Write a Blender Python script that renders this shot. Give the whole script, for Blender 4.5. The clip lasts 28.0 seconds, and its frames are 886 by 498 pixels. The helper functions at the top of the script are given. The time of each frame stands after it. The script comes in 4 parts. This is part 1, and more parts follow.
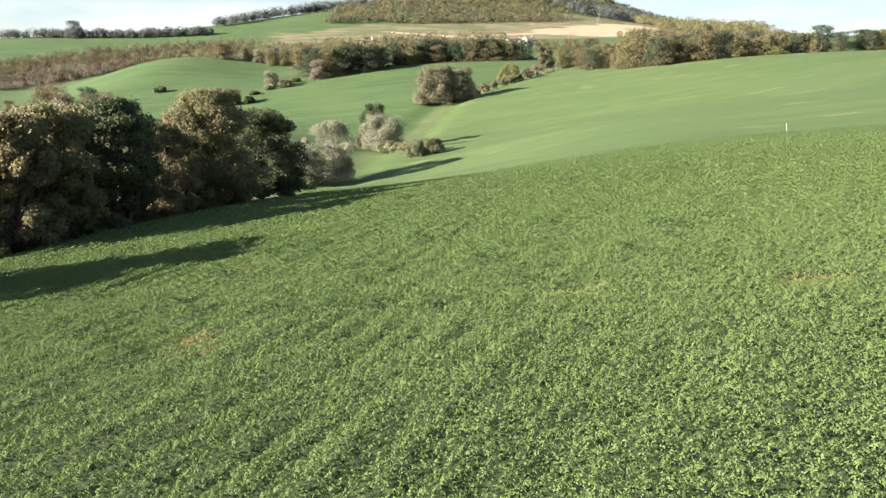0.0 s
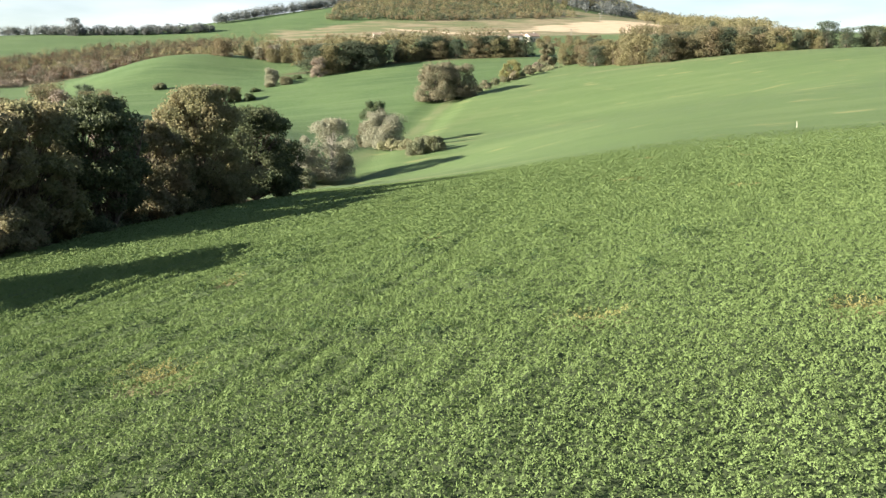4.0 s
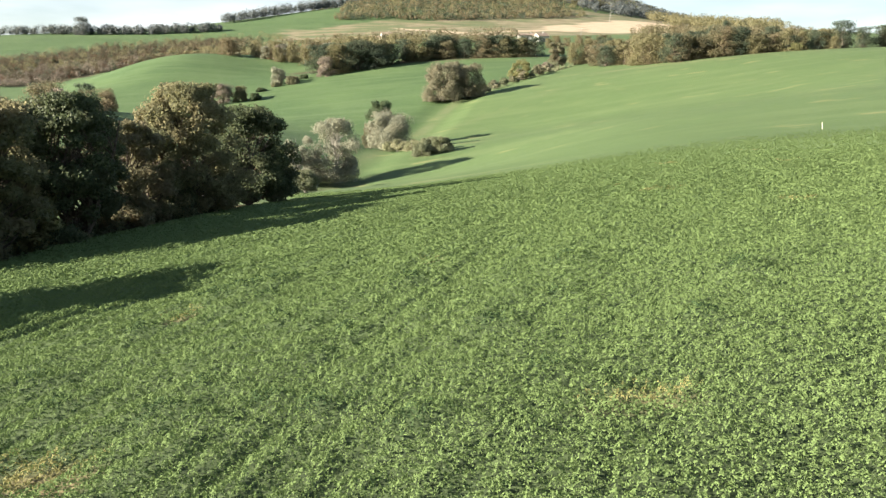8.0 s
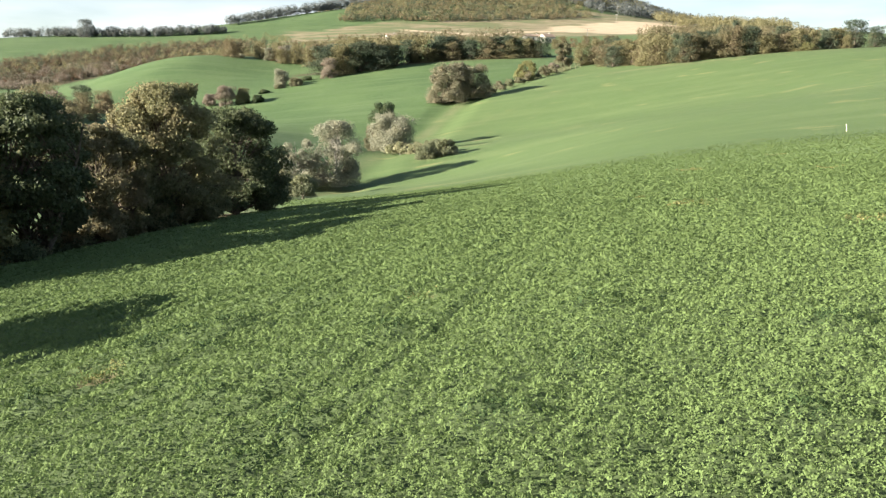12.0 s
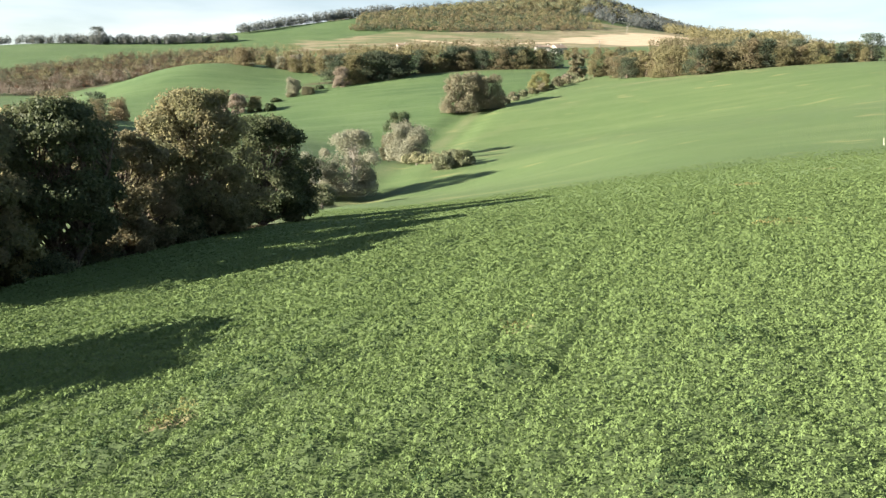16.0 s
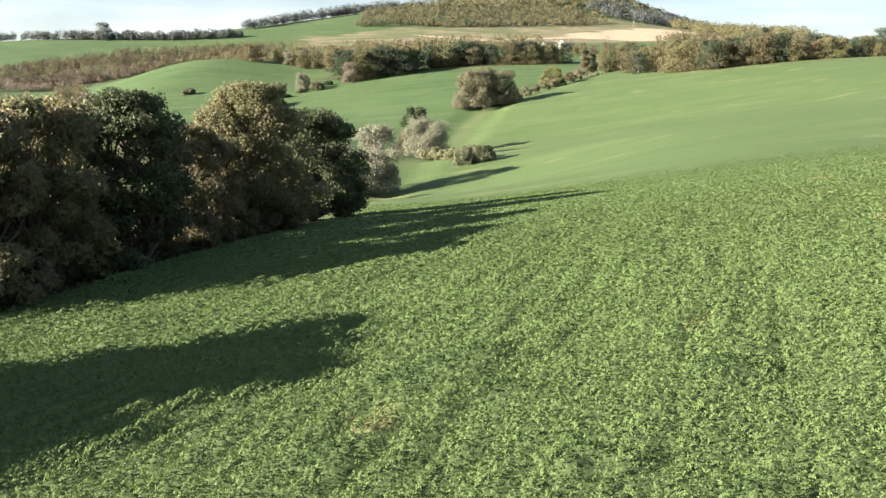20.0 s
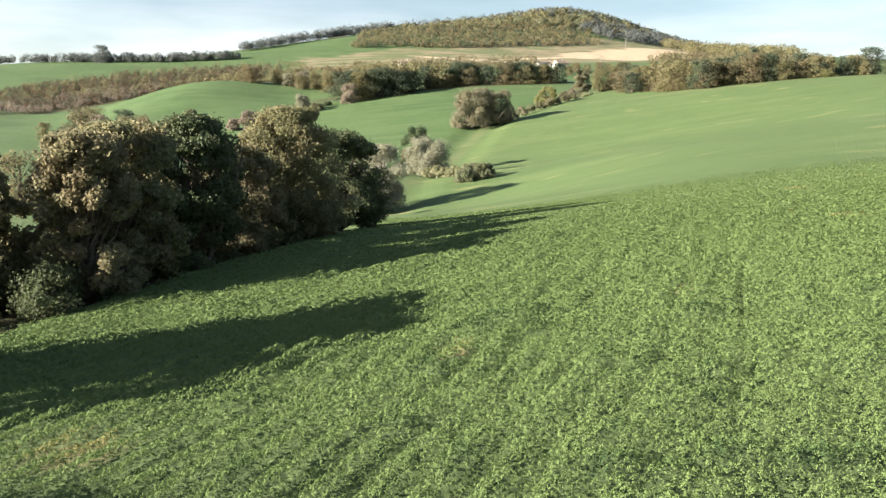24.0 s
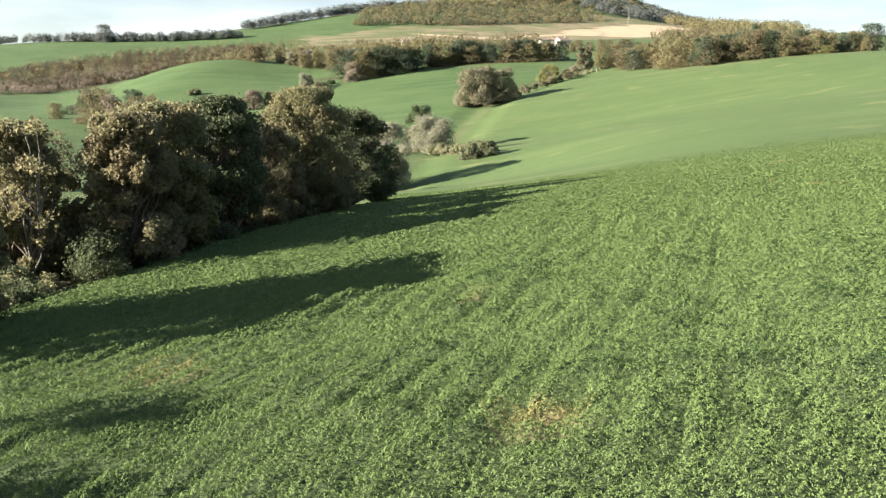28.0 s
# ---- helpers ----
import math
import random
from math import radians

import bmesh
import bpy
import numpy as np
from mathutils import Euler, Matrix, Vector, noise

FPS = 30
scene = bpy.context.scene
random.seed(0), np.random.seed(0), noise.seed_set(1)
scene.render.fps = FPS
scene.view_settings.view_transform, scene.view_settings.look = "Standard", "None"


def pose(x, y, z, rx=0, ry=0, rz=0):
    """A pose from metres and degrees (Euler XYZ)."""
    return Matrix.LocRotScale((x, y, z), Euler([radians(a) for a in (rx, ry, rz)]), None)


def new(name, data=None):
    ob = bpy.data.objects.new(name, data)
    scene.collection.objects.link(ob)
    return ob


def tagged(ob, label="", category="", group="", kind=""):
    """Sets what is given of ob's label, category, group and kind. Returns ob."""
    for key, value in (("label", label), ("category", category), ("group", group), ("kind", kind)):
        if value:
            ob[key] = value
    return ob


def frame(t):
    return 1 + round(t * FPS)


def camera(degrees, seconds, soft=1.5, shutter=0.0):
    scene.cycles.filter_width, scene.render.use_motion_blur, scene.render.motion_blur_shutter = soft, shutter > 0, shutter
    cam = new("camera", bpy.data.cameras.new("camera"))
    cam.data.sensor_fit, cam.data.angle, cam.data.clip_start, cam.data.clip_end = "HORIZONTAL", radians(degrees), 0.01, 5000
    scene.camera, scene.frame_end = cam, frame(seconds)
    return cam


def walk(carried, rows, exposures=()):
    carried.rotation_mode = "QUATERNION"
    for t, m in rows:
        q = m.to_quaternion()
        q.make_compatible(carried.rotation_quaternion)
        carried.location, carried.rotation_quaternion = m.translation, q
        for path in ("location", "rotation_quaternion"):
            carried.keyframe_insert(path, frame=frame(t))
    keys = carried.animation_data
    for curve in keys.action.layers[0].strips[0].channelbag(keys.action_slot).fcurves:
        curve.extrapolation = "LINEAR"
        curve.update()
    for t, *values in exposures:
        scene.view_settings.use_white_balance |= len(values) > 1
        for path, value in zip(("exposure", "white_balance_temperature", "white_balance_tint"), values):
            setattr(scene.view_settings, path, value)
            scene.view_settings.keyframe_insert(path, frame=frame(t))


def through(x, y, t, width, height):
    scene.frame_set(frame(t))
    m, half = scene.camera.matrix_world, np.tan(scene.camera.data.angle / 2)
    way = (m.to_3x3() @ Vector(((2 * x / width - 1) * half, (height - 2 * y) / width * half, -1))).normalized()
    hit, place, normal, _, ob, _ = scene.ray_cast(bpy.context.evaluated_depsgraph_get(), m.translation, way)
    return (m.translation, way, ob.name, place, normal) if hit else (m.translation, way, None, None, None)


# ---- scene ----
cam = camera(54.9, 28.0, soft=1.35)
PATH = [
    (0.0, -0.00, 0.00, 5.20, 80.80, 0.05, -0.01),
    (0.5, 0.02, 0.17, 5.21, 80.79, 0.10, 0.05),
    (1.0, 0.03, 0.41, 5.22, 80.74, 0.10, 0.06),
    (1.5, 0.02, 0.67, 5.21, 80.69, 0.03, 0.11),
    (2.0, 0.03, 0.99, 5.21, 80.64, 0.05, 0.20),
    (2.5, 0.04, 1.30, 5.21, 80.63, 0.05, 0.21),
    (3.0, 0.06, 1.64, 5.22, 80.64, 0.07, 0.13),
    (3.5, 0.05, 1.99, 5.23, 80.64, 0.09, 0.08),
    (5.5, 0.16, 3.94, 5.20, 80.50, 0.01, 0.55),
    (6.0, 0.19, 4.51, 5.21, 80.50, -0.03, 0.77),
    (6.5, 0.22, 5.10, 5.20, 80.54, -0.01, 0.86),
    (7.0, 0.25, 5.71, 5.19, 80.57, 0.02, 0.80),
    (7.5, 0.28, 6.34, 5.17, 80.61, 0.04, 0.70),
    (8.0, 0.30, 6.97, 5.17, 80.64, -0.04, 0.68),
    (8.5, 0.34, 7.58, 5.17, 80.67, 0.02, 0.75),
    (9.0, 0.37, 8.20, 5.17, 80.67, 0.06, 0.80),
    (9.5, 0.41, 8.82, 5.17, 80.67, 0.07, 0.81),
    (10.0, 0.43, 9.41, 5.18, 80.72, -0.02, 0.80),
    (10.5, 0.46, 10.00, 5.17, 80.77, 0.02, 0.80),
    (11.0, 0.50, 10.61, 5.17, 80.76, -0.00, 0.86),
    (11.5, 0.54, 11.15, 5.17, 80.76, -0.01, 0.95),
    (12.0, 0.56, 11.65, 5.17, 80.75, 0.08, 1.06),
    (12.5, 0.51, 12.05, 5.17, 80.74, 0.05, 1.20),
    (14.5, -0.36, 12.95, 5.17, 81.22, -0.48, 1.42),
    (15.0, -0.69, 13.14, 5.17, 81.31, -0.47, 1.44),
    (15.5, -1.05, 13.38, 5.14, 81.41, -0.44, 1.49),
    (16.0, -1.38, 13.62, 5.13, 81.41, -0.43, 1.56),
    (16.5, -1.79, 13.85, 5.11, 81.41, -0.42, 1.65),
    (17.0, -2.18, 14.04, 5.09, 81.37, -0.47, 1.74),
    (17.5, -2.64, 14.18, 5.07, 81.37, -0.49, 1.80),
    (18.0, -3.09, 14.29, 5.05, 81.38, -0.60, 1.86),
    (18.5, -3.59, 14.37, 5.02, 81.40, -0.62, 1.92),
    (19.0, -4.06, 14.42, 4.99, 81.40, -0.66, 1.90),
    (19.5, -4.50, 14.37, 4.98, 81.29, -0.61, 1.80),
    (20.0, -4.83, 14.19, 4.97, 81.14, -0.37, 1.68),
    (20.5, -5.11, 13.88, 4.96, 81.09, -0.21, 1.62),
    (21.0, -5.34, 13.38, 4.96, 81.13, -0.10, 1.54),
    (21.5, -5.53, 12.72, 4.95, 81.22, -0.03, 1.40),
    (23.5, -6.04, 9.01, 5.00, 82.61, -0.04, 1.10),
    (24.0, -6.15, 8.37, 4.97, 82.41, -0.03, 1.27),
    (24.5, -6.24, 7.77, 4.93, 82.14, 0.03, 1.36),
    (25.0, -6.31, 7.27, 4.92, 81.93, 0.12, 1.33),
    (25.5, -6.39, 6.79, 4.92, 81.61, 0.15, 1.34),
    (26.0, -6.42, 6.38, 4.93, 81.33, 0.20, 1.31),
    (26.5, -6.44, 5.95, 4.93, 81.14, 0.26, 1.24),
    (27.0, -6.47, 5.56, 4.95, 81.06, 0.22, 1.25),
    (27.5, -6.48, 5.20, 4.96, 81.02, 0.19, 1.33),
    (28.0, -6.47, 4.85, 4.98, 80.97, 0.24, 1.41),
]
walk(cam, [(t, pose(*p)) for t, *p in PATH])

# ---- sky, sun, exposure ----
SUN_AWAY = Vector((1.0, 0.27, -0.31)).normalized()     # the way the sunlight travels
scene.view_settings.exposure = 2.26
world = bpy.data.worlds.new("sky")
world.use_nodes = True
scene.world = world
wn, wl = world.node_tree.nodes, world.node_tree.links
sky = wn.new("ShaderNodeTexSky")
sky.sky_type, sky.sun_disc = "NISHITA", False
sky.sun_elevation = math.asin(-SUN_AWAY.z)
sky.sun_rotation = math.atan2(-SUN_AWAY.x, -SUN_AWAY.y)
sky.air_density, sky.dust_density, sky.ozone_density = 1.0, 1.2, 1.5
coord = wn.new("ShaderNodeTexCoord")
stretch = wn.new("ShaderNodeMapping")
stretch.inputs["Scale"].default_value = (1.6, 1.6, 9.0)
veil = wn.new("ShaderNodeTexNoise")
veil.inputs["Scale"].default_value, veil.inputs["Detail"].default_value = 1.7, 7.0
ramp = wn.new("ShaderNodeValToRGB")
ramp.color_ramp.elements[0].position, ramp.color_ramp.elements[1].position = 0.31, 0.66
cloud = wn.new("ShaderNodeMix")
cloud.data_type = "RGBA"
cloud.inputs["B"].default_value = (9.1, 9.2, 9.5, 1)
back = wn["Background"]
back.inputs["Strength"].default_value = 0.042
wl.new(coord.outputs["Generated"], stretch.inputs["Vector"])
wl.new(stretch.outputs["Vector"], veil.inputs["Vector"])
wl.new(veil.outputs["Fac"], ramp.inputs["Fac"])
# thin cloud thickens into white haze towards the horizon
rise_of = wn.new("ShaderNodeSeparateXYZ")
wl.new(coord.outputs["Generated"], rise_of.inputs["Vector"])
low_sky = wn.new("ShaderNodeMapRange")
low_sky.inputs["From Min"].default_value, low_sky.inputs["From Max"].default_value = 0.03, 0.17
low_sky.inputs["To Min"].default_value, low_sky.inputs["To Max"].default_value = 1.0, 0.08
wl.new(rise_of.outputs["Z"], low_sky.inputs["Value"])
thick = wn.new("ShaderNodeMath")
thick.operation = "MULTIPLY"
wl.new(ramp.outputs["Color"], thick.inputs[0])
wl.new(low_sky.outputs["Result"], thick.inputs[1])
wl.new(thick.outputs["Value"], cloud.inputs["Factor"])
wl.new(sky.outputs["Color"], cloud.inputs["A"])
wl.new(cloud.outputs["Result"], back.inputs["Color"])
sun = new("sun", bpy.data.lights.new("sun", "SUN"))
sun.data.energy, sun.data.angle, sun.data.color = 5.2, radians(0.55), (1.0, 0.925, 0.80)
sun.rotation_mode = "QUATERNION"
sun.rotation_quaternion = SUN_AWAY.to_track_quat("-Z", "Y")

# ---- materials ----
def material(name, rough=0.8):
    mat = bpy.data.materials.new(name)
    mat.use_nodes = True
    bsdf = mat.node_tree.nodes["Principled BSDF"]
    bsdf.inputs["Roughness"].default_value = rough
    bsdf.inputs["Specular IOR Level"].default_value = 0.25
    return mat, mat.node_tree.nodes, mat.node_tree.links, bsdf


def mix(nodes, links, fac, a, b, blend="MIX"):
    m = nodes.new("ShaderNodeMix")
    m.data_type, m.blend_type = "RGBA", blend
    for key, value in (("Factor", fac), ("A", a), ("B", b)):
        if isinstance(value, (tuple, float, int)):
            m.inputs[key].default_value = (*value, 1) if isinstance(value, tuple) else value
        else:
            links.new(value, m.inputs[key])
    return m.outputs["Result"]


def grain(nodes, links, scale, detail=4.0, low=0.35, high=0.65, stretch=(1, 1, 1), turn=0.0):
    """Noise at a real-world size, as a value from 0 to 1."""
    where = nodes.new("ShaderNodeNewGeometry")
    turned = nodes.new("ShaderNodeMapping")
    turned.inputs["Scale"].default_value = stretch
    turned.inputs["Rotation"].default_value = (0, 0, turn)
    links.new(where.outputs["Position"], turned.inputs["Vector"])
    tex = nodes.new("ShaderNodeTexNoise")
    tex.inputs["Scale"].default_value, tex.inputs["Detail"].default_value = scale, detail
    links.new(turned.outputs["Vector"], tex.inputs["Vector"])
    fit = nodes.new("ShaderNodeMapRange")
    fit.inputs["From Min"].default_value, fit.inputs["From Max"].default_value = low, high
    links.new(tex.outputs["Fac"], fit.inputs["Value"])
    return fit.outputs["Result"]


def leaf_material(name, dark, light, third=None, through=0.5, rough=0.65, patch=0.5):
    """Leaves: each one its own tint, whole branches a little lighter or browner, some light through the blade."""
    mat, n, l, bsdf = material(name, rough)
    geo = n.new("ShaderNodeNewGeometry")
    col = mix(n, l, geo.outputs["Random Per Island"], dark, light)
    if third:
        col = mix(n, l, grain(n, l, patch, 3.0, 0.48, 0.62), col, third)
    col = mix(n, l, grain(n, l, 0.09, 2.0), col, mix(n, l, 0.35, col, light))
    l.new(col, bsdf.inputs["Base Color"])
    thin = n.new("ShaderNodeBsdfTranslucent")
    l.new(col, thin.inputs["Color"])
    both = n.new("ShaderNodeMixShader")
    both.inputs["Fac"].default_value = through
    l.new(bsdf.outputs["BSDF"], both.inputs[1])
    l.new(thin.outputs["BSDF"], both.inputs[2])
    l.new(both.outputs["Shader"], n["Material Output"].inputs["Surface"])
    return mat


def plain_material(name, a, b, scale=3.0, rough=0.8, bump=0.3, metal=0.0):
    mat, n, l, bsdf = material(name, rough)
    g = grain(n, l, scale, 6.0)
    l.new(mix(n, l, g, a, b), bsdf.inputs["Base Color"])
    bsdf.inputs["Metallic"].default_value = metal
    rise = n.new("ShaderNodeBump")
    rise.inputs["Strength"].default_value, rise.inputs["Distance"].default_value = bump, 0.05
    l.new(g, rise.inputs["Height"])
    l.new(rise.outputs["Normal"], bsdf.inputs["Normal"])
    return mat


def ground_material():
    """Young lucerne on the fields; dry grass, tilled earth and dark scrub floor where the land use says so."""
    mat, n, l, bsdf = material("lucerne_field", 0.85)
    crop = mix(n, l, grain(n, l, 0.05, 4.0), (0.074, 0.108, 0.037), (0.088, 0.126, 0.044))
    crop = mix(n, l, grain(n, l, 2.2, 6.0, 0.3, 0.7), mix(n, l, 0.55, crop, (0.05, 0.09, 0.025)), crop)
    crop = mix(n, l, grain(n, l, 0.55, 6.0, 0.35, 0.65, (0.5, 1.4, 1), 0.2), mix(n, l, 0.30, crop, (0.05, 0.09, 0.025)), crop)
    streak = grain(n, l, 0.11, 4.0, 0.46, 0.66, (0.22, 2.0, 1), 0.16)
    crop = mix(n, l, mix(n, l, 0.55, (0.0, 0.0, 0.0), streak), crop, (0.100, 0.134, 0.050))
    worn = grain(n, l, 0.16, 5.0, 0.61, 0.72, (0.6, 1.3, 1))
    crop = mix(n, l, mix(n, l, 0.5, (0.0, 0.0, 0.0), worn), crop, (0.22, 0.20, 0.085))
    sward = n.new("ShaderNodeAttribute")
    sward.attribute_name = "sward"
    darker = mix(n, l, grain(n, l, 0.04, 4.0), (0.050, 0.090, 0.027), (0.069, 0.113, 0.035))
    darker = mix(n, l, grain(n, l, 0.5, 6.0, 0.35, 0.65), mix(n, l, 0.30, darker, (0.030, 0.055, 0.018)), darker)
    darker = mix(n, l, mix(n, l, 0.6, (0.0, 0.0, 0.0), streak), darker, (0.085, 0.122, 0.048))
    crop = mix(n, l, sward.outputs["Fac"], crop, darker)
    use = n.new("ShaderNodeVertexColor")
    use.layer_name = "land_use"
    split = n.new("ShaderNodeSeparateColor")
    l.new(use.outputs["Color"], split.inputs["Color"])
    dry = mix(n, l, grain(n, l, 0.12, 6.0), (0.155, 0.132, 0.076), (0.225, 0.188, 0.115))
    dry = mix(n, l, grain(n, l, 0.035, 4.0, 0.45, 0.58, (0.7, 2.2, 1), 0.5), dry, (0.105, 0.120, 0.052))
    soil = mix(n, l, grain(n, l, 0.25, 6.0, stretch=(0.4, 2.0, 1), turn=0.25), (0.35, 0.275, 0.180), (0.44, 0.350, 0.240))
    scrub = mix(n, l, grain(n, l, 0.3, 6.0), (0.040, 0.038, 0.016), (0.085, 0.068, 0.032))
    col = mix(n, l, split.outputs["Red"], crop, dry)
    col = mix(n, l, split.outputs["Green"], col, soil)
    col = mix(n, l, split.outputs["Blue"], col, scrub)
    l.new(col, bsdf.inputs["Base Color"])
    rise = n.new("ShaderNodeBump")
    rise.inputs["Strength"].default_value, rise.inputs["Distance"].default_value = 0.6, 0.18
    l.new(grain(n, l, 3.0, 5.0, 0.25, 0.75), rise.inputs["Height"])
    l.new(rise.outputs["Normal"], bsdf.inputs["Normal"])
    return mat


FIELD = ground_material()
LUCERNE = leaf_material("lucerne_leaf", (0.113, 0.164, 0.056), (0.128, 0.180, 0.062), (0.121, 0.172, 0.059), 0.26, 0.95, 0.22)


def canopy_material():
    """Inner growth of the stand: gap shade painted in nearby, leaf colour upslope, straw and soil where it is thin."""
    mat, n, l, bsdf = material("lucerne_inner_growth", 0.9)
    upslope, thin = n.new("ShaderNodeAttribute"), n.new("ShaderNodeAttribute")
    upslope.attribute_name, thin.attribute_name = "upslope", "thin"
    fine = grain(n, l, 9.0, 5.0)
    # the dark stem tone stands in for shade between plants, fading out with distance
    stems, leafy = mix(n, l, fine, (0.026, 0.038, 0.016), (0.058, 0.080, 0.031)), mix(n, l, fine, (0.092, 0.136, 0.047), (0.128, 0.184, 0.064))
    col = mix(n, l, upslope.outputs["Fac"], stems, leafy)
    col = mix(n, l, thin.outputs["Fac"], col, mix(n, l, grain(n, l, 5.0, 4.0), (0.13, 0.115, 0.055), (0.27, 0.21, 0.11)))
    l.new(col, bsdf.inputs["Base Color"])
    return mat


CANOPY = canopy_material()
YELLOWED = leaf_material("yellowed_lucerne", (0.16, 0.170, 0.058), (0.28, 0.246, 0.100), (0.15, 0.180, 0.060), 0.3, 0.8, 1.2)
RANK = leaf_material("rank_lucerne_leaf", (0.026, 0.050, 0.018), (0.056, 0.094, 0.034), None, 0.2, 0.95)
BARK = plain_material("rough_bark", (0.050, 0.038, 0.028), (0.135, 0.108, 0.080), 5.0, 0.9, 0.8)
PALE_BARK = plain_material("pale_bark", (0.20, 0.18, 0.15), (0.36, 0.33, 0.28), 5.0, 0.85, 0.5)
GREY_BARK = plain_material("grey_bark", (0.10, 0.088, 0.072), (0.19, 0.168, 0.138), 5.0, 0.85, 0.5)
LEAF = {
    "oak": leaf_material("oak_leaf", (0.104, 0.116, 0.060), (0.236, 0.230, 0.124), (0.216, 0.188, 0.106), 0.64),
    "russet": leaf_material("russet_oak_leaf", (0.124, 0.120, 0.068), (0.258, 0.236, 0.138), (0.226, 0.188, 0.112), 0.64),
    "olive": leaf_material("golden_elm_leaf", (0.118, 0.124, 0.072), (0.205, 0.198, 0.118), (0.200, 0.172, 0.104)),
    "elm": leaf_material("golden_olive_elm_leaf", (0.112, 0.118, 0.060), (0.234, 0.222, 0.118), (0.208, 0.182, 0.100), 0.62),
    "dark": leaf_material("deep_green_oak_leaf", (0.040, 0.058, 0.029), (0.112, 0.132, 0.064), (0.090, 0.098, 0.050), 0.45),
    "green": leaf_material("dark_green_leaf", (0.050, 0.080, 0.042), (0.110, 0.148, 0.074), (0.118, 0.135, 0.064)),
    "silver": leaf_material("silver_willow_leaf", (0.160, 0.164, 0.112), (0.300, 0.298, 0.215), (0.250, 0.238, 0.160), 0.35),
    "willow": leaf_material("brownish_willow_leaf", (0.120, 0.118, 0.074), (0.225, 0.208, 0.136), (0.195, 0.168, 0.105), 0.3),
    "rust": leaf_material("dull_rust_scrub_leaf", (0.060, 0.044, 0.028), (0.115, 0.082, 0.050), (0.085, 0.078, 0.044), 0.3, patch=0.1),
    "pink": leaf_material("bare_pinkish_twig", (0.150, 0.122, 0.096), (0.270, 0.220, 0.172), (0.205, 0.176, 0.120), 0.2),
    "red": leaf_material("autumn_red_leaf", (0.088, 0.052, 0.034), (0.165, 0.098, 0.062), (0.105, 0.085, 0.050)),
    "yellow": leaf_material("yellow_leaf", (0.165, 0.165, 0.070), (0.270, 0.255, 0.110), (0.185, 0.190, 0.085)),
    # distance haze is painted into this leaf colour as a pale blue-grey
    "haze": leaf_material("hazed_far_leaf", (0.078, 0.095, 0.094), (0.152, 0.168, 0.158), (0.142, 0.142, 0.128)),
    "reed": leaf_material("dry_reed_blade", (0.180, 0.182, 0.100), (0.310, 0.290, 0.175), (0.170, 0.190, 0.095), 0.3),
    "grey": leaf_material("grey_green_cane", (0.100, 0.115, 0.065), (0.190, 0.200, 0.115), (0.160, 0.165, 0.085), 0.3),
}

# the same kinds farther off, painted duller and darker for distance, haze blue in the green
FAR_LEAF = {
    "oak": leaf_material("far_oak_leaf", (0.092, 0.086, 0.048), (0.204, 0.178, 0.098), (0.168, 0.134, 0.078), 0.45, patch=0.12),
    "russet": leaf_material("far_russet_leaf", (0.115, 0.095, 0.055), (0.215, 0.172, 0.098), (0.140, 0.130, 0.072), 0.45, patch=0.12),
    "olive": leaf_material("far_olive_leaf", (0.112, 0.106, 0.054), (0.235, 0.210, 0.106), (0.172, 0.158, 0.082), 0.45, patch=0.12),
    "green": leaf_material("hazed_dark_green_leaf", (0.044, 0.062, 0.040), (0.092, 0.116, 0.072), (0.086, 0.098, 0.056), 0.45, patch=0.12),
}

# ---- the lie of the land ----
# rises (+) and hollows (-): x, y, reach, height
NEAR_LAND = [(-15, 15, 28, -1.34), (-14, 64, 28, -0.34), (5, 15, 28, 0.32), (-25, 45, 28, -1.49), (-5, 45, 28, -0.15), (15, 45, 28, 0.84), (-25, 80, 28, -0.83), (0, 85, 28, -1.17), (30, 85, 28, 0.24), (35, 55, 28, -0.89), (55, 95, 28, -1.66), (6, 112, 28, -1.18), (-18, 112, 28, -2.27), (3, 150, 28, -2.01), (-20, 148, 28, -5.50)]
VALLEY = [(-150, 460, 55, 11.69), (-195, 435, 55, -11.03), (-235, 500, 55, -7.18), (-95, 440, 55, -6.92), (-150, 530, 55, -6.97), (-10, 215, 55, -10.29), (35, 315, 55, -2.75), (60, 60, 60, -0.58), (-50, 110, 60, -1.63), (0, 130, 60, -1.56), (50, 140, 60, -0.71), (-35, 180, 60, -1.13), (10, 200, 60, 2.69), (60, 220, 60, -6.45), (-90, 200, 60, 9.09), (100, 300, 110, 2.44), (40, 300, 110, 9.47), (-10, 310, 110, -11.50), (-60, 330, 110, 5.87), (-120, 300, 110, -12.19), (-120, 420, 110, -1.18), (-180, 480, 110, 4.60), (-60, 430, 110, 3.94), (30, 420, 110, -1.61), (150, 420, 110, -6.36), (230, 950, 110, -15.61), (120, 1060, 110, 26.80), (310, 930, 110, -19.52)]
HILLS = [(-350, 700, 240, 16.53), (-150, 820, 240, -6.51), (100, 750, 240, 2.59), (130, 1050, 240, 25.83), (350, 900, 240, 24.48), (-300, 420, 240, 13.82), (0, 600, 240, 29.47), (300, 500, 240, 14.67), (-50, 1150, 240, 50.08), (0, -100, 240, -3.42), (-480, 800, 240, 65.11), (-130, 930, 240, 83.52), (-30, 1000, 240, -11.54), (250, 1000, 240, 50.67)]


